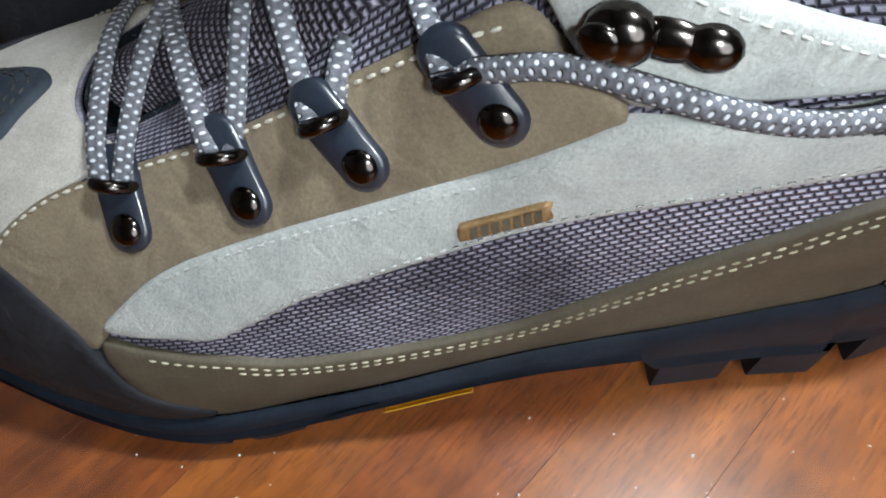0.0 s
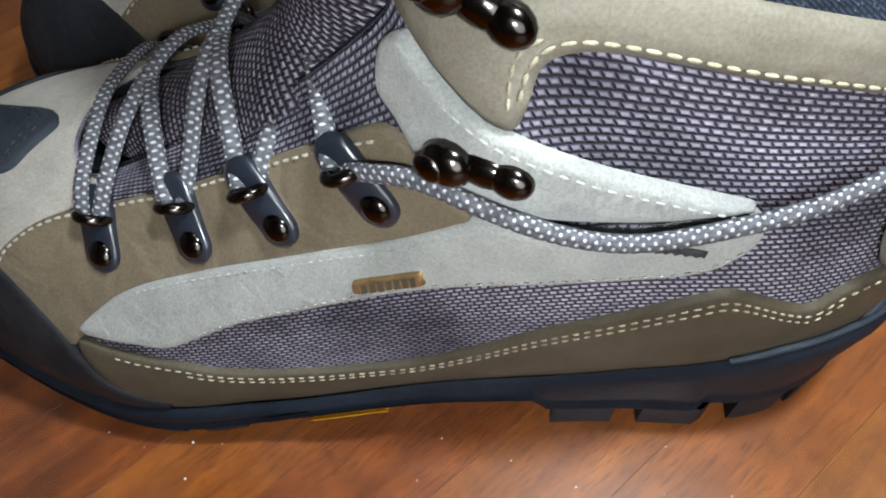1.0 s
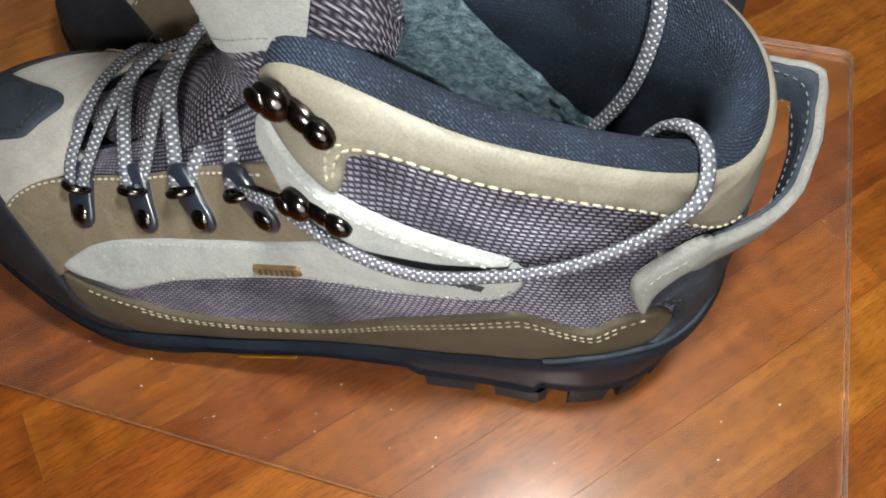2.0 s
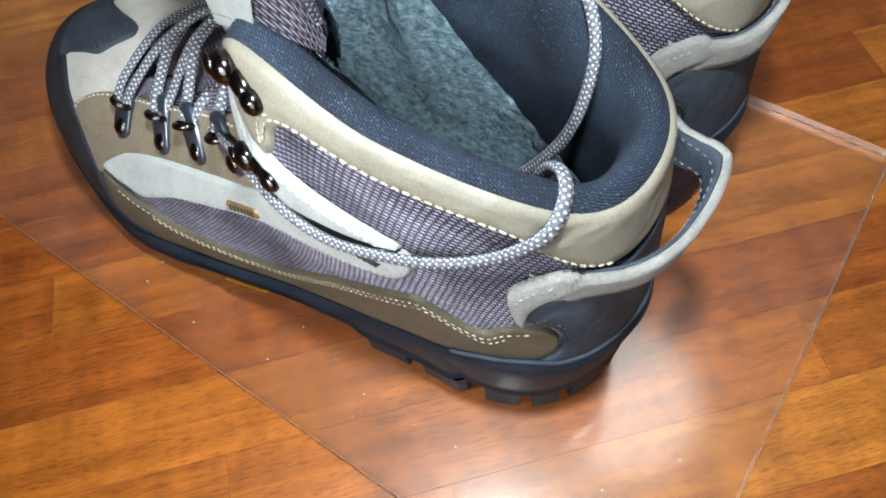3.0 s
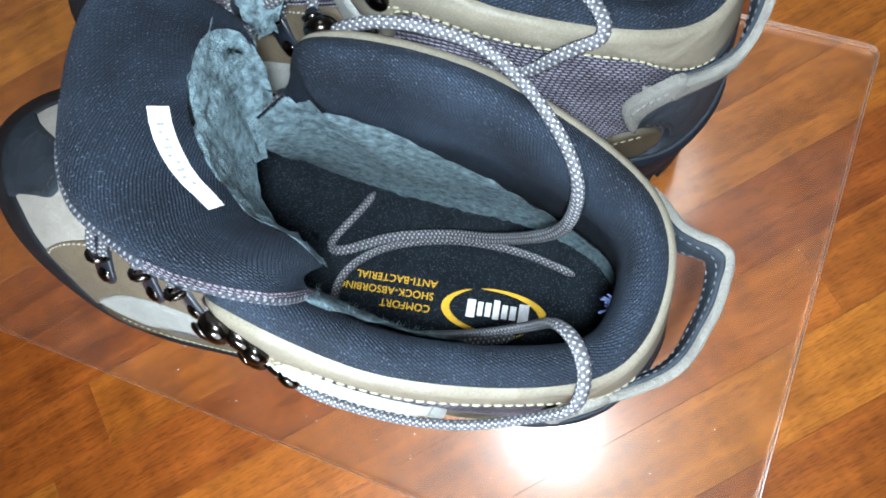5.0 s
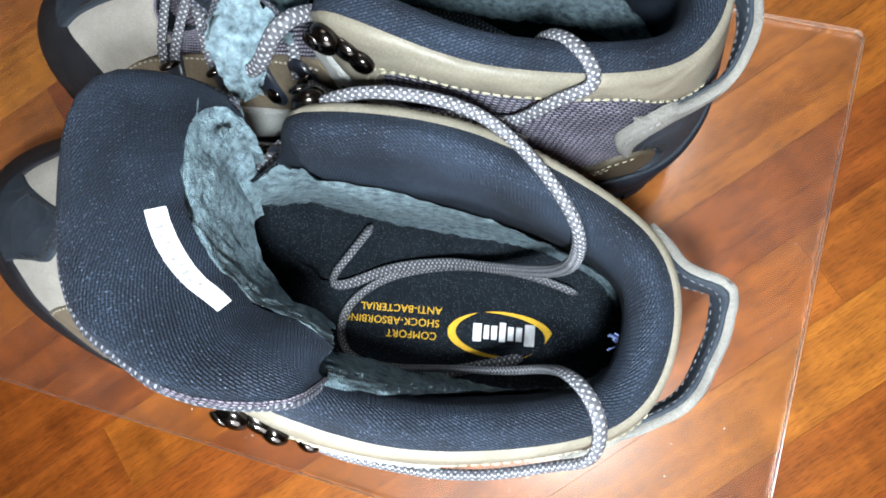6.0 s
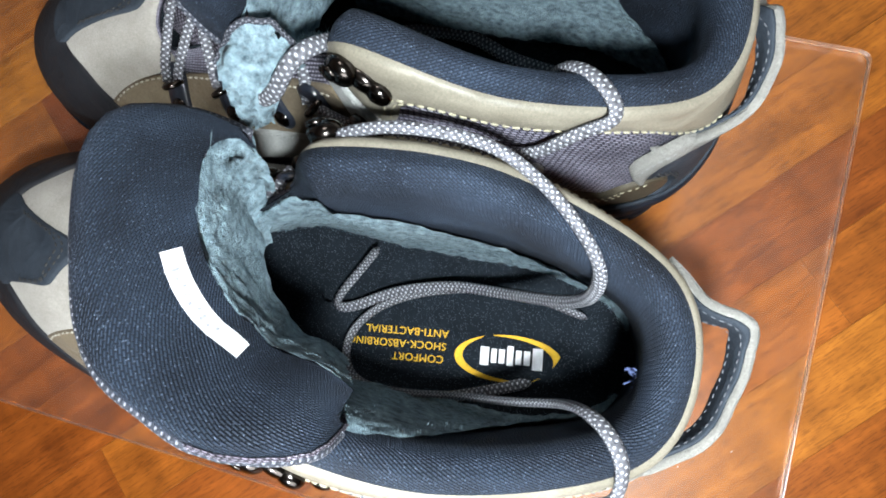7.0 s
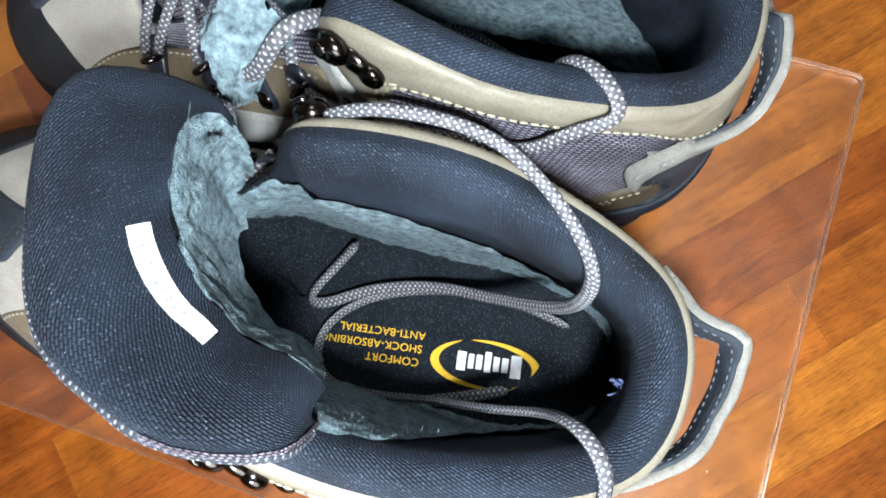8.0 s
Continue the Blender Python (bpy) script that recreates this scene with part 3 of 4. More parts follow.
def inner(u, w):
    """The inside of the boot: w 0 at the top line, 1 at the insole."""
    u, w = np.broadcast_arrays(np.asarray(u, float), np.asarray(w, float))
    t = shell(u, np.ones_like(u))
    e = 1e-2
    d = shell(u + e, np.ones_like(u)) - shell(u - e, np.ones_like(u))
    inw = np.stack([-d[..., 1], d[..., 0], np.zeros_like(u)], -1)
    inw /= np.linalg.norm(inw, axis=-1, keepdims=True) + 1e-9
    uu = u % 18
    half = np.where(uu > 9, 18 - uu, uu)
    soft = np.clip((half - 5.0) / 0.9, 0.15, 1.0)[..., None]
    r = on_ring(INSOLE, u)
    low = np.stack([r[..., 0], centre(r[..., 0]) + .002 - r[..., 1], np.full_like(u, INSOLE_Z)], -1)
    upv = np.array((0, 0, 1.0))
    keys = [t - inw * .0015 - upv * .001, t + inw * .001 + upv * .0018 * soft, t + inw * .0045 * soft + upv * .0032 * soft, t + inw * .0090 * soft - upv * .001, t + inw * .0112 * soft - upv * .016,
            .6 * (t + inw * .011 * soft) + .4 * low - upv * .012, .25 * t + .75 * low, low]
    for k in (5, 6):
        keys[k] = keys[k].copy()
    keys[6][..., 2] = .062
    at = np.clip(w, 0, 1) * (len(keys) - 1)
    i = np.clip(np.floor(at).astype(int), 0, len(keys) - 2)
    f = (at - i)[..., None]
    ks = np.stack(keys, 0)
    def pick(j):
        return np.take_along_axis(ks, np.clip(j, 0, len(keys) - 1)[None, ..., None].repeat(3, -1), 0)[0]
    p0, p1, p2, p3 = pick(i - 1), pick(i), pick(i + 1), pick(i + 2)
    return 0.5 * (2 * p1 + (p2 - p0) * f + (2 * p0 - 5 * p1 + 4 * p2 - p3) * f * f + (3 * p1 - p0 - 3 * p2 + p3) * f ** 3)

# tongue: outer edge, inner pad edge and foot of the flap, from the inner to the outer side of the foot
T_EDGE = [(-.046, .083, .154), (-.0556, .0834, .165), (-.065, .0768, .182), (-.0685, .065, .188), (-.0630, .0440, .192), (-.0500, .0206, .197), (-.0330, .0118, .201), (-.0140, .0072, .203), (.0020, .0090, .190), (.0028, .0140, .170)]
T_PAD = [(-.044, .079, .152), (-.0476, .0786, .162), (-.0490, .072, .170), (-.0438, .0602, .178), (-.039, .0479, .180), (-.0297, .036, .178), (-.0234, .0312, .173), (-.0187, .0275, .172), (-.0070, .0257, .169), (.0012, .0215, .165)]
T_FOOT = [(-.050, .070, .138), (-.051, .069, .141), (-.053, .065, .144), (-.054, .058, .145), (-.056, .045, .143), (-.054, .032, .145), (-.048, .024, .145), (-.038, .016, .145), (-.022, .012, .142), (-.010, .016, .139)]

def tongue_row(x, half, z, crown=.004, trail=.008, n=28):
    s = np.linspace(-1, 1, n)
    return np.stack([x + trail * s * s, MID + .001 - s * half, z + crown * (1 - s * s)], 1)

def tongue_z(x):
    return np.interp(x, [-.122, -.105, -.085, -.065, -.054], [.089, .095, .105, .122, .142])

def loft(rows, steps):
    """Smooth surface through rows of points."""
    cols = [spline([r[j] for r in rows], steps) for j in range(len(rows[0]))]
    return np.stack(cols, 0)

def surface(name, pts, material, parent, label="", scale=1.0):
    a, b = pts.shape[:2]
    d0 = np.concatenate([[0], np.cumsum(np.linalg.norm(np.diff(pts[:, b // 2], axis=0), axis=1))])
    d1 = np.concatenate([[0], np.cumsum(np.linalg.norm(np.diff(pts[a // 2], axis=0), axis=1))])
    uv = np.stack(np.meshgrid(d0, d1, indexing="ij"), -1).reshape(-1, 2) * scale
    return mesh(name, pts.reshape(-1, 3), grid_faces(a, b), material, parent, uv, True, label)

def tongue(boot):
    def fine(row):
        return even(spline(row, 8), 1e-4)[0][np.linspace(0, len(even(spline(row, 8), 1e-4)[0]) - 1, 28).astype(int)]
    edge, pad, foot = fine(T_EDGE), fine(T_PAD), fine(T_FOOT)
    up = np.array((0, 0, 1.0))
    rows = [tongue_row(-.126, .010, .086), tongue_row(-.105, .020, .094), tongue_row(-.085, .024, .104), tongue_row(-.066, .027, .119), foot, .5 * foot + .5 * edge - up * .003, edge]
    outer = loft(rows, 5)
    flap = surface("tongue", outer, M_MESHDARK, boot, "dark purple mesh tongue folded open")
    mid = .5 * edge + .5 * pad
    puff = [edge + up * .0005, .9 * edge + .1 * pad + up * .0058, .7 * edge + .3 * pad + up * .0088, mid + up * .0078, .25 * edge + .75 * pad + up * .0042, pad]
    cushion = loft(puff, 4)
    surface("lining", cushion, M_NAVY, flap, "padded navy tongue lining")
    c = np.array((-.045, MID + .002, 0))
    down = pad.copy()
    down[:, :2] = c[:2] + (pad[:, :2] - c[:2]) * .86
    down[:, 2] = pad[:, 2] - .016
    deep = pad.copy()
    deep[:, :2] = c[:2] + (pad[:, :2] - c[:2]) * .80 - np.array((.005, 0))
    deep[:, 2] = .122
    rng = np.random.default_rng(4)
    fold = loft([pad, down, deep], 8)
    fold += rng.normal(0, .0005, fold.shape)
    surface("gusset", fold, M_FLEECE, flap, "teal-grey fleece gusset, crumpled")
    sweep("edge_braid", edge[::2], .0011, .0010, M_TRIM, flap, "pale braided edging", sides=8)
    # the outer mesh wraps over the edge on the outer side of the foot, with a pale suede patch
    def lifted(grid, a, b, c, d, h, towards):
        sub = grid[a:b, c:d]
        nn = np.cross(np.gradient(sub, axis=0), np.gradient(sub, axis=1))
        nn /= np.linalg.norm(nn, axis=-1, keepdims=True) + 1e-12
        if (nn.mean((0, 1)) * towards).sum() < 0:
            nn = -nn
        return sub + nn * h
    surface("mesh_wrap", lifted(cushion, 20, 28, 0, 4, .0006, (0, 0, 1)), M_MESHDARK, flap, "purple-grey mesh wrapped over the edge", 1.5)
    near = lifted(outer, 0, 28, 0, 31, .0012, (-.4, -1, 0))
    cut = []
    for i in range(13, 23):
        j = np.linspace(20.6 + max(0, i - 14) * .52, 30, 10)
        cut.append(np.stack([np.interp(j, np.arange(31), near[i, :, k]) for k in range(3)], 1))
    cut = np.array(cut)
    surface("suede_patch", cut, M_SUEDE, flap, "pale grey suede patch, stitched round its edge")
    capsule_row("stitching", np.concatenate([cut[0, :0:-1], cut[:, 1]]) + np.array((-.1, -.5, .1)) * .001, .0012, .0012, .00022, M_STITCHGREY, flap)
    # side gussets between the tongue and the collar
    for rows in (([(-.0505, .0814, .166), (-.0471, .0671, .172), (-.0439, .0512, .172), (-.0388, .0422, .170)],
                  [(-.0502, .0840, .158), (-.0500, .0715, .150), (-.0520, .0570, .138), (-.0540, .0479, .125)],
                  [(-.0485, .0850, .150), (-.0475, .0765, .140), (-.0470, .0660, .127), (-.0500, .0580, .112)]),):
        wall = loft([np.array(spline(q, 5)) for q in rows], 6)
        wall += rng.normal(0, .0004, wall.shape)
        surface("gusset", wall, M_FLEECE, flap, "teal-grey fleece gusset, crumpled")
    # woven size tag on the pad
    tag = cushion[13:21, 16:19]
    tag2 = np.stack([spline(r, 3) for r in tag], 0) + up * .0009
    surface("size_tag", tag2, M_TAG, flap, "white cloth size tag with worn print")
    bars = []
    for k in range(9):
        i, d = 1 + k // 2, (tag2[1 + k // 2 + 1] - tag2[1 + k // 2])
        f0 = .5 * (k % 2) + .05
        lo, hi = ((2, 4), (2, 3), (3, 4))[k % 3]
        bars.append(([tag2[i, lo] + d[lo] * f0 + up * .0004, tag2[i, hi] + d[hi] * f0 + up * .0004, tag2[i, hi] + d[hi] * (f0 + .2) + up * .0004, tag2[i, lo] + d[lo] * (f0 + .2) + up * .0004], [(0, 1, 2, 3)]))
    v, f = joined(bars)
    mesh("worn_print", v, f, M_INK, flap, None, False)
    return flap

def lining(boot):
    u = np.linspace(4.9, 12.98, 121)
    w = np.linspace(0, 1, 40)
    uu, ww = np.meshgrid(u, w, indexing="ij")
    surface("lining", inner(uu, ww), M_NAVY, boot, "padded navy cloth collar lining")
    u = np.concatenate([np.linspace(13.0, 18.0, 40), np.linspace(0.1, 5.0, 40)])
    uu, ww = np.meshgrid(u, np.linspace(0.1, 1, 14), indexing="ij")
    surface("vamp_lining", inner(uu, ww), M_INSOLE, boot, "black cloth vamp lining")
    rng = np.random.default_rng(7)
    rise = (([.65, 1.2, 1.7, 1.94, 2.2, 2.45, 3.0, 4.65], [.93, .80, .68, .58, .46, .40, .46, .52]),
            ([.65, 1.2, 1.8, 2.05, 2.4, 2.7, 3.1, 3.85, 4.05, 4.65], [.93, .77, .725, .70, .66, .61, .575, .50, .26, .12]))
    for (lo, hi), curve in zip(((4.35, 8.35), (9.65, 13.65)), rise):
        u = np.linspace(lo, hi, 70)
        g = np.linspace(0, 1, 24)
        far = np.abs(u - 9)
        top = np.interp(far, *curve)
        uu = np.repeat(u[:, None], 24, 1)
        ww = top[:, None] + (0.945 - top[:, None]) * g[None, :]
        p = inner(uu, ww)
        c = np.array((.0, MID, 0))
        d = c - p
        d[..., 2] = 0
        d[..., 0] *= .3
        d /= np.linalg.norm(d, axis=-1, keepdims=True)
        p += d * (.0016 + rng.normal(0, .0003, uu.shape)[..., None])
        fuzzy = surface("fleece_panel", p, M_FLEECE, boot, "fuzzy teal-grey fleece heel lining")
        tri_v, tri_f = [], []
        for k in range(2600):
            i, j = rng.integers(0, 69), rng.integers(0, 23)
            a, b2 = rng.random(2)
            q = p[i, j] * (1 - a) * (1 - b2) + p[i + 1, j] * a * (1 - b2) + p[i, j + 1] * (1 - a) * b2 + p[i + 1, j + 1] * a * b2
            w = rng.normal(0, 1, 3) * .0009
            t = d[i, j] * rng.uniform(.0004, .0012) + w * .7 + np.array((0, 0, .0006))
            side = np.cross(t, rng.normal(0, 1, 3))
            side *= .00009 / (np.linalg.norm(side) + 1e-12)
            n0 = len(tri_v)
            tri_v += [q - side, q + side, q + t]
            tri_f.append((n0, n0 + 1, n0 + 2))
        tagged(mesh("fuzz", tri_v, tri_f, M_FLEECE, fuzzy, None, False), kind="stuff")
    # insole
    u = np.linspace(0, 18, 145)[:-1]
    r = on_ring(INSOLE, u)
    rows = []
    for k in np.linspace(1.0, 0.02, 14):
        rows.append(np.stack([-.05 + (r[:, 0] + .05) * k, centre(r[:, 0]) + .002 - r[:, 1] * k, INSOLE_Z + .0035 * k ** 6 + 0 * u], 1))
    pts = np.stack(rows, 1)
    sheet = mesh("insole", pts.reshape(-1, 3), grid_faces(144, 14, True), M_INSOLE, boot, None, True, "black cloth insole with yellow print")
    return sheet

def flat_shape(name, outline, z, material, parent, label=""):
    return mesh(name, [(x, y, z) for x, y in outline], [tuple(range(len(outline)))], material, parent, None, False, label)

def arc_band(cx, cy, a, b, w0, start, stop, tilt, n=28):
    """A crescent of an ellipse, thickest in its middle."""
    out, back = [], []
    for t in np.linspace(start, stop, n):
        k = math.sin(math.pi * (t - start) / (stop - start)) ** .7
        for lst, s in ((out, 0), (back, -w0 * k - .0002)):
            x, y = (a + s) * math.cos(t), (b + s * .55) * math.sin(t)
            lst.append((cx + x * math.cos(tilt) - y * math.sin(tilt), cy + x * math.sin(tilt) + y * math.cos(tilt)))
    return out + back[::-1]

def insole_print(sheet, boot):
    z = INSOLE_Z + .0008
    tilt = math.radians(7)
    flat_shape("emblem", arc_band(.0321, .0355, .0224, .0098, .0034, math.radians(-62), math.radians(108), tilt), z, M_YELLOW, sheet, "yellow printed crescent")
    flat_shape("emblem", arc_band(.0321, .0355, .0224, .0098, .0034, math.radians(118), math.radians(288), tilt), z, M_YELLOW, sheet, "yellow printed crescent")
    bars, x = [], .0465
    for wdt, lo, hi in ((.0042, -.0045, .0045), (.0026, -.0028, .0030), (.0024, -.0028, .0030), (.0026, -.0035, .0046), (.0024, -.0028, .0030), (.0022, -.0028, .0030), (.0036, -.0040, .0036)):
        q = []
        for dx, dy in ((0, lo), (-wdt, lo), (-wdt, hi), (0, hi)):
            px, py = x + dx - .0321, dy
            q.append((.0321 + px * math.cos(tilt) - py * math.sin(tilt), .0362 + px * math.sin(tilt) + py * math.cos(tilt), z))
        mesh("emblem_bar", q, [(0, 1, 2, 3)], M_WHITE, sheet, None, False)
        x -= wdt + .0010
    for text, y in (("COMFORT", .0310), ("SHOCK-ABSORBING", .0365), ("ANTI-BACTERIAL", .0420)):
        cu = bpy.data.curves.new("print", "FONT")
        cu.body, cu.size, cu.align_x = text, .0045, "LEFT"
        cu.extrude, cu.space_character = .00005, 1.05
        tmp = bpy.data.objects.new("print", cu)
        scene.collection.objects.link(tmp)
        me = bpy.data.meshes.new_from_object(tmp.evaluated_get(bpy.context.evaluated_depsgraph_get()))
        bpy.data.objects.remove(tmp)
        me.materials.clear()
        me.materials.append(M_YELLOW)
        ob = new("print", me)
        ob.parent = sheet
        px, py = .0056, y
        if FLIP[0]:
            py = 2 * MID - y
            ob.matrix_local = pose(px, py + .004, z, 0, 0, 180)
        else:
            ob.matrix_local = pose(px, py, z, 0, 0, 180 + 7)

def sole(boot):
    u = np.linspace(0, 18, 217)[:-1]
    vt = sole_top(u)
    r0 = shell(u, vt + .004, .0024)
    r1 = shell(u, np.maximum(vt - .012, 0), .0042)
    r2 = shell(u, np.maximum(vt - .05, -.02), .0050)
    b = shell(u, np.zeros_like(u), 0)
    c = np.stack([centre(b[:, 0])], 1)
    mid_x = np.clip(b[:, :1], -.165, .055)
    out = np.concatenate([b[:, :1] - mid_x, b[:, 1:2] - c], 1)
    out /= np.linalg.norm(out, axis=1)[:, None]
    low = sole_low(b[:, 0])
    trim = np.where(b[:, 0] > .045, .45, 1.0)[:, None]
    def ring(off, z):
        return np.concatenate([b[:, :2] + out * (off * trim if off > 0 else off), np.asarray(z)[:, None]], 1)
    h = b[:, 2]
    r3 = ring(.0052, np.minimum(h - .001, .75 * h + .25 * low))
    groove = ring(.0040, np.maximum(.55 * h + .45 * low, low + np.where(b[:, 0] > -.002, .0185, .006)))
    r4 = ring(.0056, np.maximum(.45 * h + .55 * low, low + np.where(b[:, 0] > -.002, .0165, .005)))
    rise = np.where(b[:, 0] > -.002, .0125, .0045)
    r5 = ring(.0040, low + rise + .0015)
    r6 = ring(.0015, low + rise)
    r7 = ring(-.018, low + rise - .0002)
    rows = np.stack([r0, r1, r2, r3, groove, r4, r5, r6, r7], 1)
    verts = rows.reshape(-1, 3)
    faces = grid_faces(216, 9, True)
    body = mesh("sole", verts, faces + [tuple(i * 9 + 8 for i in range(216))], M_RUBBER, boot, None, True, "black rubber lugged sole")
    # pale line round the top of the heel
    w = np.linspace(6.6, 11.4, 120)
    vv, ff = tube(shell(w, sole_top(w) + .012, .0030), .0009, 6)
    mesh("welt", vv, ff, M_DARK, body, None, True, "grey rubber welt")
    # tread blocks round the edge and across the middle
    def lug(u0, u1, depth):
        w = np.linspace(u0, u1, 7)
        bb = shell(w, np.zeros_like(w), 0)
        cc = centre(bb[:, 0])
        mx = np.clip(bb[:, 0], -.165, .055)
        o = np.stack([bb[:, 0] - mx, bb[:, 1] - cc], 1)
        o /= np.linalg.norm(o, axis=1)[:, None]
        lo = sole_low(bb[:, 0])
        trim = np.where(bb[:, 0] > .045, .45, 1.0)[:, None]
        lay = []
        tall = np.where(bb[:, 0] > -.002, .0165, .0075)
        for off, k, z in ((.0050, 1, 0), (.0036, 0, .0008), (.0024, 0, 0), (-depth, 0, 0), (-depth - .002, 1, -.002)):
            lay.append(np.concatenate([bb[:, :2] + o * (off * trim if off > 0 else off), (lo + tall * k + z)[:, None]], 1))
        pts = np.stack(lay, 1)
        n = 7
        fs = grid_faces(n, 5)
        fs += [tuple(range(4, -1, -1)), tuple((n - 1) * 5 + j for j in range(5))]
        mesh("lug", pts.reshape(-1, 3), fs, M_RUBBER, body, None, False)
    edges = [(1.2, 1.75), (1.9, 2.35), (2.5, 2.85), (3.0, 3.3), (3.45, 3.75), (3.9, 4.2), (5.62, 6.0), (6.18, 6.64), (6.86, 7.30), (7.50, 7.92), (8.12, 8.70)]
    for a, b2 in edges:
        lug(a, b2, .016)
        lug(18 - b2, 18 - a, .016)
    lug(8.86, 9.14, .016)
    lug(-.55, .55, .016)
    return body

def yellow_mark(body):
    w = np.linspace(4.20, 4.66, 12)
    b = shell(w, np.zeros_like(w), .0062)
    z = sole_low(b[:, 0])
    a, c = b.copy(), b.copy()
    a[:, 2], c[:, 2] = z + .0050, z + .0018
    c[:, 1] += .0006
    a[:, 1] -= .0004
    pts = np.stack([a, c, c + (0, .002, 0), a + (0, .002, 0)], 1)
    mesh("yellow_mark", pts.reshape(-1, 3), grid_faces(12, 4), M_YELLOW, body, None, False, "yellow maker's mark on the sole edge")

def heel_tab(boot, path, root, end):
    """The pull loop behind the heel: a thick suede band with a dark backing."""
    def band(name, off, wide, thick, material, label, parent):
        p, s = even(spline(path, 8), .0016)
        p = eased(p, 14)
        tan = np.gradient(p, axis=0)
        tan /= np.linalg.norm(tan, axis=1)[:, None]
        up = np.array((0, 0, 1.0)) - tan * tan[:, 2:3] * .6
        up /= np.linalg.norm(up, axis=1)[:, None]
        for (u, v), way in ((root, s), (end, s[-1] - s)):
            flat = shell(u, v + .03) - shell(u, v - .03)
            flat /= np.linalg.norm(flat)
            w = np.clip(1.6 - way / .010, 0, 1)[:, None]
            up = up * (1 - w) + flat * w
        up = eased(up, 20)
        up /= np.linalg.norm(up, axis=1)[:, None]
        outw = np.cross(tan, up)
        c = np.array((.07, MID + .004))
        flip = np.sign(((p[:, :2] - c) * outw[:, :2]).sum(1).mean())
        outw *= flip
        lean = up + outw * .12 * np.clip(np.minimum(s, s[-1] - s) / .02, 0, 1)[:, None]
        lean /= np.linalg.norm(lean, axis=1)[:, None]
        side = np.cross(tan, lean)
        side /= np.linalg.norm(side, axis=1)[:, None]
        side *= np.sign((side * outw).sum(1))[:, None]
        rng = np.random.default_rng(3)
        wob = np.interp(s, np.linspace(0, s[-1], 14), rng.normal(0, .0009, 14))[:, None]
        rows = []
        for x, y in ((-1, -1), (-1, 1), (-.5, 1.1), (0, 1.15), (.5, 1.1), (1, 1), (1.05, 0), (1, -1), (0, -1.05), (-1, -1)):
            rows.append(p + lean * ((x - .8) * wide + wob) + side * (off + y * thick))
        pts = np.stack(rows, 1)
        n = len(p)
        fs = grid_faces(n, 10) + [tuple(range(9)), tuple((n - 1) * 10 + j for j in range(8, -1, -1))]
        return mesh(name, pts.reshape(-1, 3), fs, material, parent, None, True, label), p - lean * wide * .1 + side * (off - thick * 1.3), p - lean * wide * 1.5 + side * (off - thick * 1.3)
    loop_ob, _, _ = band("heel_loop", .0010, .0060, .0014, M_TAB, "worn pale grey suede heel pull loop", boot)
    back, s1, s2 = band("backing", -.0010, .0056, .0006, M_DARK, "dark cloth backing of the loop", loop_ob)
    capsule_row("stitching", s1[14:-8], .0014, .0012, .0002, M_THREAD, loop_ob)
    capsule_row("stitching", s2[14:-8], .0014, .0012, .0002, M_THREAD, loop_ob)

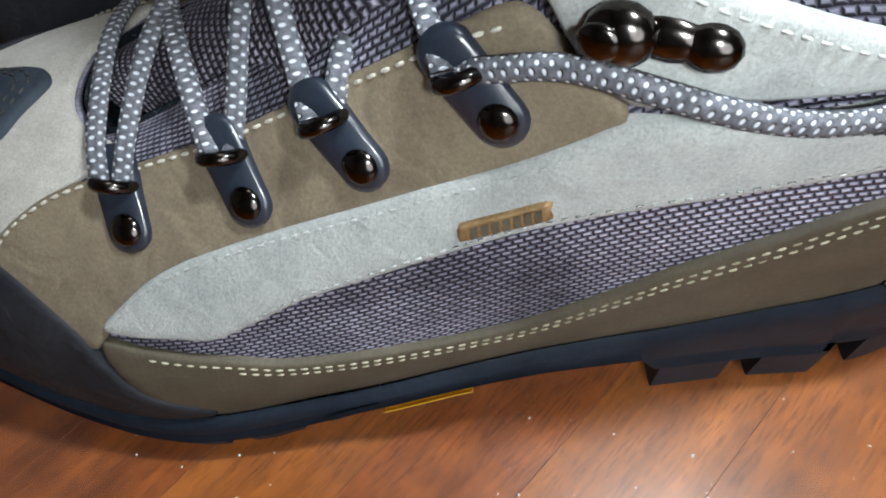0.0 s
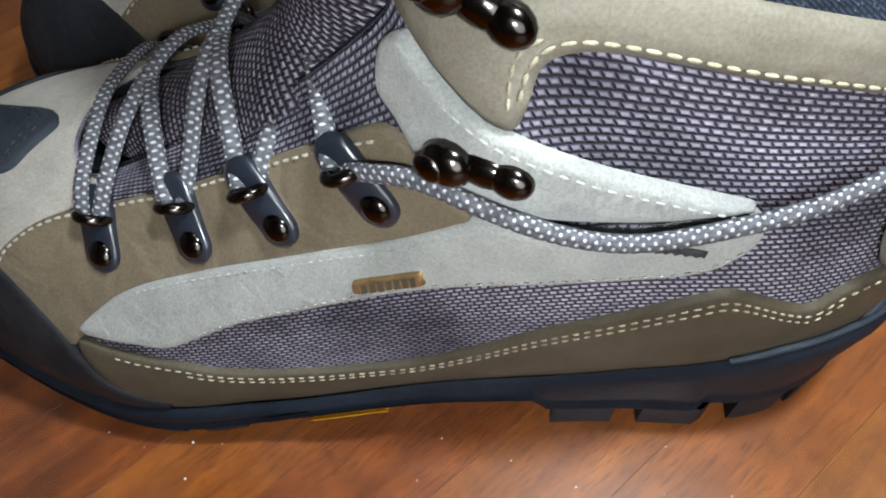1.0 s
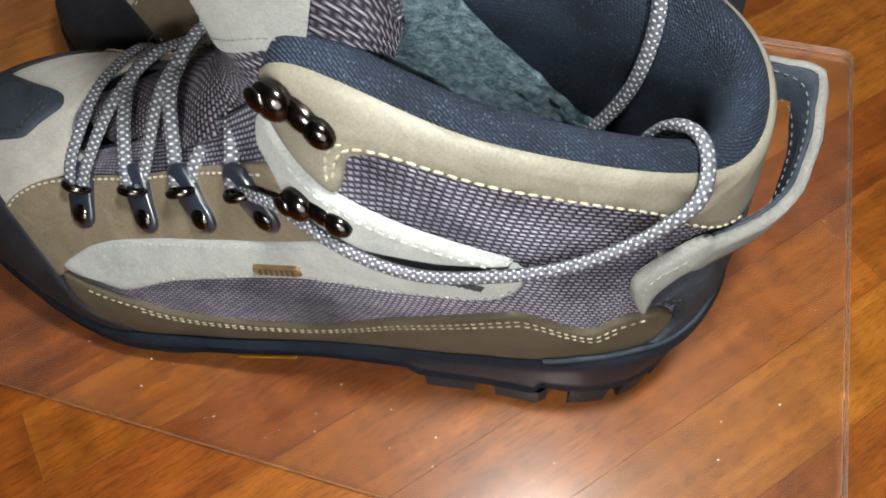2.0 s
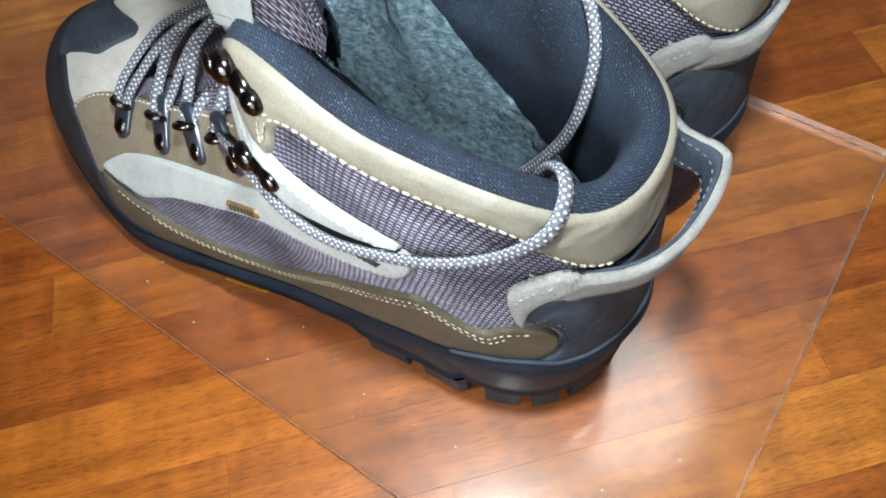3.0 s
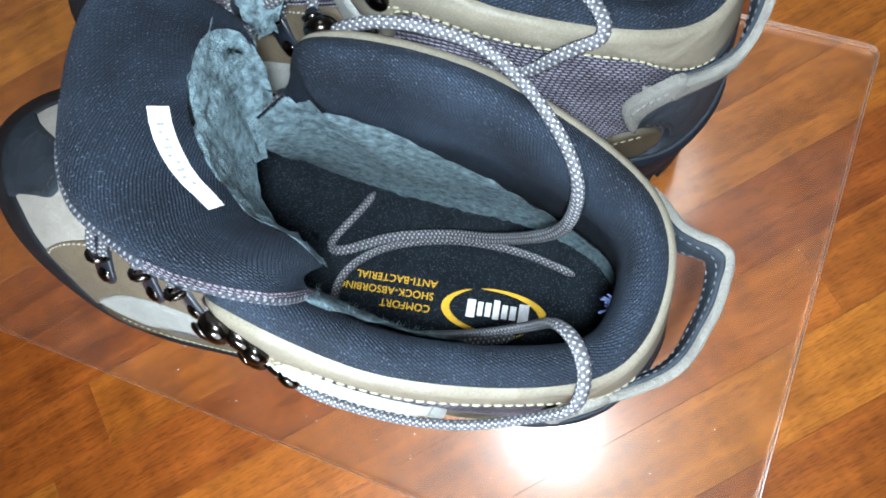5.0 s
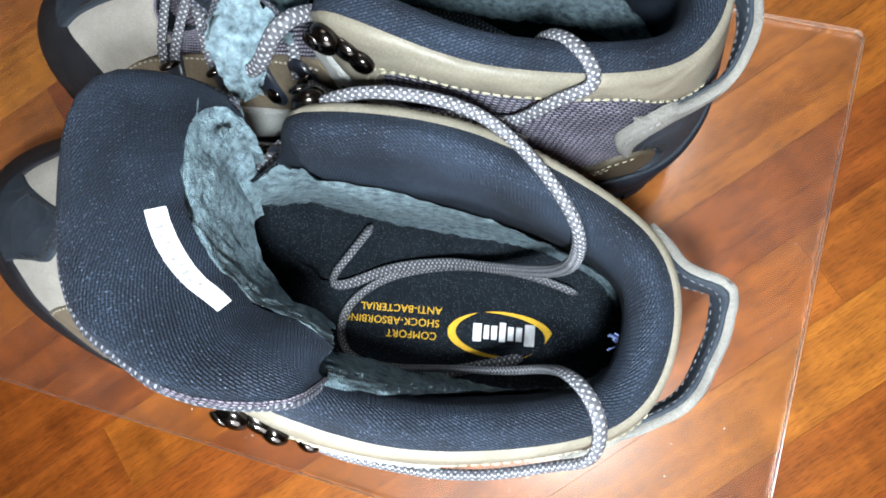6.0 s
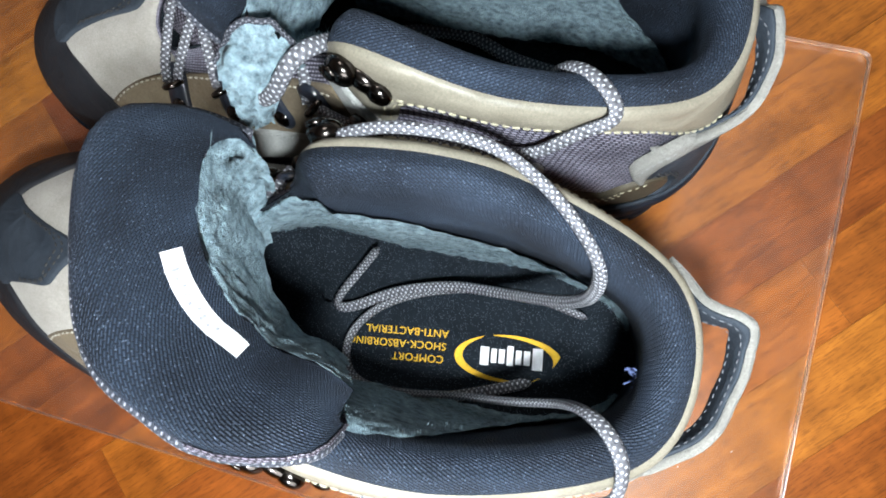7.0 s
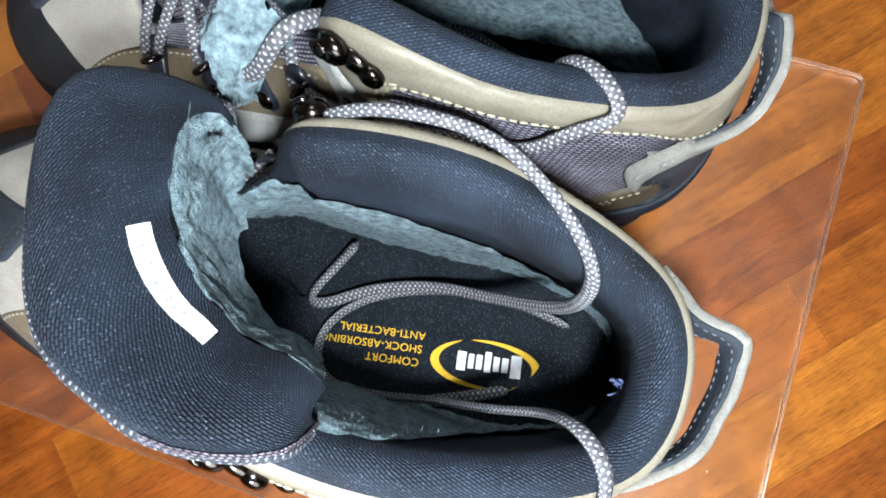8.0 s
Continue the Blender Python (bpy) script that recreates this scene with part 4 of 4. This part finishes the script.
def uppers(boot):
    """Shell of the upper and the leather pieces sewn on it."""
    u = np.linspace(0, 18, 253)[:-1]
    v = np.linspace(0, 1, 41)
    uu, vv = np.meshgrid(u, v, indexing="ij")
    uvs = np.stack([uu * SU, vv * SV], -1).reshape(-1, 2)
    mesh("upper", shell(uu, vv).reshape(-1, 3), grid_faces(252, 41, True), M_MESH, boot, uvs, True, "purple-grey mesh upper")
    panel("toe_panel", TOE, .0004, .0010, M_TOE, boot, "beige-grey suede toe box")
    panel("collar", COLLAR, .0006, .0022, M_COLLAR, boot, "padded olive-taupe leather ankle collar", edge=.0022)
    for side in (lambda l: l, mirror):
        panel("vamp", side(VAMP), .0008, .0012, M_BROWN, boot, "taupe nubuck eyelet panel")
        panel("mudguard", side(GUARD), .0006, .0014, M_MUD, boot, "brown leather mudguard, double stitched")
        panel("side_strip", side(STRIP), .0012, .0017, M_SUEDE, boot, "pale grey suede side strip")
        panel("ankle_strip", side(ANKLE), .0016, .0019, M_SUEDE, boot, "pale grey suede ankle strip")
        panel("tab_strip", side(TABROOT), .0022, .0020, M_TAB, boot, "pale grey suede heel strip")
    panel("heel_counter", COUNTER, .0008, .0018, M_DARK, boot, "dark grey leather heel counter")
    panel("toe_rand", RAND, .0006, .0022, M_RAND, boot, "dark grey rubber toe rand")
    panel("toe_cap", TOECAP, .0012, .0018, M_DARK, boot, "dark grey leather toe patch")
    for side in (lambda l: l, mirror):
        seam(side([(u, v - .024) for u, v in GUARD_TOP[1:-1]]), boot, .0021, M_STITCHOLIVE, .0016, .0012, .00032)
        seam(side([(u, v - .046) for u, v in GUARD_TOP[2:-2]]), boot, .0021, M_STITCHOLIVE, .0016, .0012, .00032)
        seam(side([(u, v - .022) for u, v in STRIP[1:8]]), boot, .0030, M_STITCHGREY, .0013, .0013, .00028)
        seam(side([(u, v + .018) for u, v in STRIP[16:26]]), boot, .0030, M_STITCHGREY, .0013, .0013, .00028)
        seam(side([(u, v - .022) for u, v in ANKLE[2:9]]), boot, .0036, M_STITCHGREY, .0016, .0013, .00030)
        seam(side([(2.19, .58), (2.17, .65), (2.22, .74), (2.33, .795), (2.5, .825)]), boot, .0022)
        seam(side([(2.5, .825), (2.9, .848), (3.4, .855), (4.0, .865), (4.6, .86), (4.92, .845)]), boot, .0022)
        seam(side([(u, v + .018) for u, v in COLLAR_LOW[5:14]]), boot, .0029, M_STITCHOLIVE, .0022, .0008, .00042)
        seam(side([(5.89, .80), (5.97, .84), (6.08, .872), (6.25, .888)]), boot, .0029, M_STITCHOLIVE, .0022, .0008, .00042)
        seam(side([(7.45, .55), (7.5, .60), (7.62, .65), (7.82, .705)]), boot, .0043, M_STITCHGREY, .0013, .0012, .00026)
        seam(side([(7.84, .36), (7.79, .44), (7.66, .475), (7.56, .49)]), boot, .0027, M_STITCHSLIT)
        seam(side([(7.87, .36), (7.82, .455), (7.68, .495), (7.6, .51)]), boot, .0027, M_STITCHSLIT)
        for low, top in EYELETS:
            if side is mirror:
                low, top = mirror([low])[0], mirror([top])[0]
            eyelet(boot, low, top)
        for head, foot in HOOKS:
            if side is mirror:
                head, foot = mirror([head])[0], mirror([foot])[0]
            hook(boot, head, foot)
        # dark overlay imitates the shaded opening of the worn slit
        panel("slit", side([(5.99, .594), (6.16, .584), (6.33, .578), (6.5, .563), (6.47, .557), (6.30, .568), (6.12, .576), (5.97, .588)]), .0040, .0004, M_STITCHSLIT, boot, "dark worn slit in the strip, its shade painted on", step=.002, edge=.0003)
    for d in (.03, .07):
        seam([(1.08 - d, .74), (1.11 - d, .84), (.75 - d * .8, .905 - d * .4), (.3 - d, .94 - d * .5), (0, .94 - d * .5), (-.28 + d, .915 - d * .5), (-.4 + d * .8, .83), (-.55 + d, .72)], boot, .0032, M_STITCHSLIT)
    # small brass label with worn print
    plate = panel("label_plate", [(4.65, .540), (4.65, .56), (4.65, .578), (4.85, .578), (5.04, .576), (5.04, .556), (5.04, .537), (4.85, .538)], .0029, .0010, M_BRASS, boot, "small worn brass label with raised letters", step=.003, edge=.0006)
    marks = []
    for k in range(7):
        a = 4.70 + k * .045
        q = shell(np.array([a, a + .03, a + .03, a]), np.array([.545, .545, .570, .570]), .0043)
        marks.append((list(q), [(0, 1, 2, 3)]))
    v, f = joined(marks)
    mesh("worn_letters", v, f, M_MUD, plate, None, False)

def lace_over(boot, a, b, lift=.0):
    """One crossing of the lace from eyelet to eyelet over the tongue."""
    a, b = np.array(a), np.array(b)
    pts = [a]
    for f, crown in ((.10, .002), (.3, .0065), (.5, .0085), (.7, .0065), (.90, .002)):
        p = a + (b - a) * f
        p[2] = max(p[2], tongue_z(p[0]) + crown + lift) if .2 < f < .8 else p[2] + .003 + crown
        pts.append(p)
    pts.append(b)
    return sweep("lace", pts, .0021, .0012, M_LACE, boot, "grey lace flecked with white", side=(1, 0, .2))

def lacing(boot):
    def ring_at(k, medial):
        low, top = EYELETS[k]
        if medial:
            low, top = (18 - low[0], low[1]), (18 - top[0], top[1])
        p, q, t, w, n, ln = side_frame(low, top)
        return q + n * .0045 - t * .0005, w
    L = [ring_at(k, False) for k in range(4)]
    Md = [ring_at(k, True) for k in range(4)]
    sh = lambda r, s: r[0] + np.array((1, 0, 0)) * s
    lace_over(boot, sh(L[0], -.0025), sh(Md[0], -.0025))
    for k in range(3):
        drop = -.022 if k == 2 else 0
        lace_over(boot, sh(L[k], .002), sh(Md[k + 1], -.002), .0012 + drop)
        lace_over(boot, sh(Md[k], .002), sh(L[k + 1], -.002), drop)
    return L, Md

def new_boot(label):
    boot = tagged(new("hiking_boot"), label, "boot", "pair of hiking boots")
    uppers(boot)
    sheet = lining(boot)
    insole_print(sheet, boot)
    yellow_mark(sole(boot))
    tongue(boot)
    return boot

# ---------------- the left boot ----------------
left = new_boot("taupe and grey hiking boot, unlaced, standing on a clear sheet")
L, Md = lacing(left)
heel_tab(left, [tuple(shell(7.62, .665, -.0008)), tuple(shell(7.85, .71, .0010)), tuple(shell(8.08, .737, .0032)), tuple(shell(8.32, .755, .0062)), (.0935, .0235, .119), (.0982, .0325, .120), (.1007, .0446, .122), (.1010, .0552, .1255), (.0982, .0603, .128), (.091, .0605, .130), (.0850, .0625, .129), tuple(shell(9.85, .84, .004)), tuple(shell(10.1, .80, .0030))], (7.75, .69), (10.0, .80))
out = [tuple(L[3][0])] + [tuple(shell(u, v, .0050)) for u, v in ((5.0, .795), (5.22, .77), (5.55, .70), (5.88, .63), (6.2, .598), (6.58, .628), (6.95, .670), (7.25, .722))] + [tuple(shell(u, v, d)) for u, v, d in ((7.5, .795, .0052), (7.67, .875, .006), (7.82, .955, .0068))]
out += [(.0705, .0120, .1430), (.0690, .0180, .1462), (.0640, .0240, .1445), (.0585, .0268, .135), (.0527, .0264, .117), (.0385, .0225, .095), (.0174, .0185, .068), (-.0083, .0135, .048), (-.026, .0135, .0425), (-.0347, .0208, .0405), (-.0344, .0342, .0405), (-.0233, .0473, .0405), (-.0052, .0563, .0405), (.0158, .0614, .0410), (.0395, .0620, .042), (.0604, .0580, .046)]
sweep("lace", out, .0023, .0015, M_LACE, left, "grey lace hanging loose over the collar", side=(0, 0, 1), tip=True)
inn = [tuple(Md[3][0]), tuple(shell(12.75, .80, .006)), (-.0281, .0815, .152), (-.0175, .0848, .162), (-.0023, .0878, .167), (.0204, .0880, .165), (.0365, .0815, .160), (.0507, .0700, .153), (.0562, .0620, .14), (.0517, .0580, .11), (.0294, .0595, .07), (.0054, .0599, .050), (-.0181, .0537, .0445), (-.0365, .0434, .0425), (-.0446, .0432, .042), (-.0346, .0616, .045), (-.0285, .0691, .052)]
sweep("lace", inn, .0023, .0016, M_LACE, left, "grey lace hanging loose into the boot", side=(0, 0, 1), tip=True)
sweep("lace", [(.0433, .0281, .0405), (.0218, .0190, .0400), (-.0005, .0115, .0400), (-.0196, .0095, .0400)], .0024, .0012, M_LACE, left, "flattened lace end lying on the insole", side=(0, 1, 0), tip=True)
rng = np.random.default_rng(11)
tuft = []
for k in range(90):
    c = np.array((.0750, .0390, .115)) + rng.normal(0, 1, 3) * (.0010, .0016, .0050)
    d = np.array((-.0012, 0, 0)) + rng.normal(0, .0011, 3)
    tuft.append(tube([c, c + d * .6, c + d + (0, 0, -.0004)], .00035, 5))
v, f = joined(tuft)
tagged(mesh("frayed_lining", v, f, M_BLUE, left, None, True, "frayed blue patch of worn heel lining"), kind="stuff")

# ---------------- the right boot ----------------
FLIP[0] = True
SHIFT = 0.103
right = new_boot("matching taupe and grey hiking boot standing beside its pair")
L2, Md2 = lacing(right)
def own(points):
    """Room places into the right boot's form before mirroring."""
    return [(x, 2 * MID + SHIFT - y, z) for x, y, z in points]
heel_tab(right, [tuple(shell(10.38, .665, -.0008)), tuple(shell(10.15, .71, .0010)), tuple(shell(9.92, .737, .0032)), tuple(shell(9.70, .765, .0060))] + own([(.0911, .1237, .121), (.0940, .1315, .128), (.0938, .1403, .134), (.0915, .147, .136), (.0875, .150, .133)]) + [tuple(shell(8.5, .84, .004)), tuple(shell(8.25, .80, .0030))], (10.25, .69), (8.3, .80))
over = [tuple(Md2[3][0])] + [tuple(shell(u, v, .0050)) for u, v in ((13.1, .80), (12.6, .765), (12.24, .75), (11.73, .765), (11.36, .78), (11.1, .79), (10.85, .87), (10.64, .95))]
sweep("lace", over + own([(.0530, .1045, .1500), (.0500, .1095, .1535), (.0440, .1150, .1530), (.0367, .1190, .147), (.0303, .1225, .125), (.02, .128, .09)]), .0023, .0016, M_LACE, right, "grey lace looped over the collar", side=(0, 0, 1), tip=True)
sweep("lace", own([(-.060, .158, .042), (-.0526, .1625, .041), (-.0423, .1690, .041), (-.0277, .1715, .041), (-.0099, .1710, .041), (.0089, .1640, .041), (.034, .1595, .041), (.0538, .1570, .042)]), .0030, .0016, M_LACE, right, "lace tail lying on the insole", side=(0, 1, 0), tip=True)
sweep("lace", own([(-.066, .104, .122), (-.060, .0985, .140), (-.052, .0950, .150), (-.045, .0935, .152), (-.040, .0955, .158), (-.036, .1010, .164), (-.031, .106, .165), (-.028, .113, .155)]), .0025, .0019, M_LACE, right, "lace slung round the tongue", side=(0, 0, 1), tip=True)
drape = loft([np.array(spline(own(q), 5)) for q in (
    [(-.0579, .0989, .172), (-.0463, .1063, .182), (-.0385, .1085, .180), (-.0334, .1066, .170)],
    [(-.0551, .0931, .168), (-.0474, .0989, .174), (-.0409, .1014, .172), (-.0351, .1011, .166)],
    [(-.0537, .0884, .158), (-.0491, .0905, .162), (-.0451, .0915, .160), (-.0408, .0947, .158)],
    [(-.0545, .0882, .149), (-.0528, .0887, .147), (-.0503, .0895, .147), (-.0461, .0912, .149)])], 6)
drape[..., 0] = -.047 + (drape[..., 0] + .046) * .84
drape[..., 2] -= .009
drape += np.random.default_rng(9).normal(0, .0005, drape.shape)
surface("gusset", drape, M_FLEECE, right, "teal-grey fleece gusset hanging over the laces")
sweep("edge_braid", drape[:, 0][::2], .0009, .0009, M_TRIM, right, "pale braided edging", sides=8)
FLIP[0] = False
right.matrix_world = pose(0, SHIFT, 0)

# ---------------- clear sheet under the boots ----------------
def acrylic_sheet():
    a = radians(-3.1)
    ex, ey = Vector((math.cos(a), math.sin(a))), Vector((-math.sin(a), math.cos(a)))
    corner = Vector((.1695, .2085))
    wide, deep, thick, rad = .62, .267, .0042, .005
    ring = []
    for cx, cy, a0 in ((-rad, -rad, 0), (-wide + rad, -rad, 90), (-wide + rad, -deep + rad, 180), (-rad, -deep + rad, 270)):
        for k in range(5):
            w = radians(a0 + k * 22.5)
            ring.append((cx + rad * math.cos(w), cy + rad * math.sin(w)))
    n = len(ring)
    verts, faces = [], []
    for z, inset in ((.0006, .0005), (.0010, 0), (thick, 0), (.0048, .0006)):
        for x, y in ring:
            l = math.hypot(x + wide / 2, y + deep / 2)
            p = corner + ex * (x - inset * (x + wide / 2) / l) + ey * (y - inset * (y + deep / 2) / l)
            verts.append((p.x, p.y, z))
    for r in range(3):
        for k in range(n):
            faces.append((r * n + k, r * n + (k + 1) % n, (r + 1) * n + (k + 1) % n, (r + 1) * n + k))
    faces += [tuple(range(n - 1, -1, -1)), tuple(range(3 * n, 4 * n))]
    ob = mesh("acrylic_sheet", verts, faces, M_ACRYLIC, None, None, False)
    ob.data.materials.append(M_CUT)
    for k in range(3 * n):
        ob.data.polygons[k].material_index = 1
    return tagged(ob, "clear acrylic sheet with smears and painted milky haze, lying on the wooden floor", "plastic sheet")

acrylic_sheet()
# white specks stand for dust and for glints on the sheet
rng = np.random.default_rng(5)
flecks = []
for k in range(110):
    if k % 4:
        x = rng.uniform(-.16, .16)
        y = -.043 - .06 * x + abs(rng.normal(0, .018))
    else:
        x, y = rng.uniform(.09, .165), rng.uniform(-.04, .19)
    r = rng.uniform(.00008, .00028)
    flecks.append(blob("", (x, y, .0050 + r * .3), rng.normal(0, 1, (3, 3)) * .5 + np.eye(3), (r, r, r * .6), None, None, 3, 5))
v, f = joined(flecks)
tagged(mesh("dust_and_glints", v, f, M_WHITE, None, None, False), "pale dust specks and painted glints lying on the clear sheet", "dust", kind="stuff")

# ---------------- room ----------------
def box_faces(lo, hi):
    (x0, y0, z0), (x1, y1, z1) = lo, hi
    v = [(x0, y0, z0), (x1, y0, z0), (x1, y1, z0), (x0, y1, z0), (x0, y0, z1), (x1, y0, z1), (x1, y1, z1), (x0, y1, z1)]
    return v, [(0, 3, 2, 1), (4, 5, 6, 7), (0, 1, 5, 4), (1, 2, 6, 5), (2, 3, 7, 6), (3, 0, 4, 7)]

def structure(name, lo, hi, material, label):
    v, f = box_faces(lo, hi)
    return tagged(mesh(name, v, f, material, None, None, False), label, name.split("_")[0], kind="structure")

R = 2.0
floor = structure("floor", (-R, -R, -.05), (R, R, -.0014), M_JOINT, "varnished reddish-brown parquet floor of small staves")
structure("ceiling", (-R, -R, 2.5), (R, R, 2.6), M_WALL, "plain painted ceiling")
structure("wall_north", (-R, R, 0), (R, R + .1, 2.5), M_WALL, "plain painted wall")
structure("wall_south", (-R, -R - .1, 0), (R, -R, 2.5), M_WALL, "plain painted wall")
structure("wall_east", (R, -R, 0), (R + .1, R, 2.5), M_WALL, "plain painted wall")
structure("wall_west", (-R - .1, -R, 0), (-R, R, 2.5), M_WALL, "plain painted wall")

# parquet staves, laid on the diagonal
def stave_data(length, width):
    g, r, h = .00005, .00004, .012
    x, y = length / 2 - g, width / 2 - g
    v, f = [], []
    for z, s in ((-h, 0), (-r, 0), (0, r)):
        for sx, sy in ((-1, -1), (1, -1), (1, 1), (-1, 1)):
            v.append((sx * (x - s), sy * (y - s), z))
    for k in range(2):
        for j in range(4):
            f.append((k * 4 + j, k * 4 + (j + 1) % 4, k * 4 + 4 + (j + 1) % 4, k * 4 + 4 + j))
    f.append((8, 9, 10, 11))
    me = bpy.data.meshes.new("stave")
    me.from_pydata(v, [], f)
    me.materials.append(M_WOOD)
    return me

rng = np.random.default_rng(21)
WIDE, LONG = .036, .255
stave = stave_data(LONG, WIDE)
far = []
for row in range(-80, 80):
    n = .004 + WIDE * (row + .5)
    start = rng.uniform(0, LONG)
    for col in range(-12, 12):
        along = start + LONG * col
        x, y = (along - n) / math.sqrt(2), (along + n) / math.sqrt(2)
        place = pose(x, y, 0, 0, 0, 45 + rng.choice((0, 180)))
        if abs(x) < .48 and -.38 < y < .52:
            ob = new("stave", stave)
            ob.parent = floor
            ob.matrix_local = place
        elif abs(x) < R - .12 and abs(y) < R - .12:
            far.append(([place @ v.co for v in stave.vertices], [tuple(q.vertices) for q in stave.polygons]))
v, f = joined(far)
tagged(mesh("far_staves", v, f, M_WOODFAR, floor, None, False), kind="stuff")
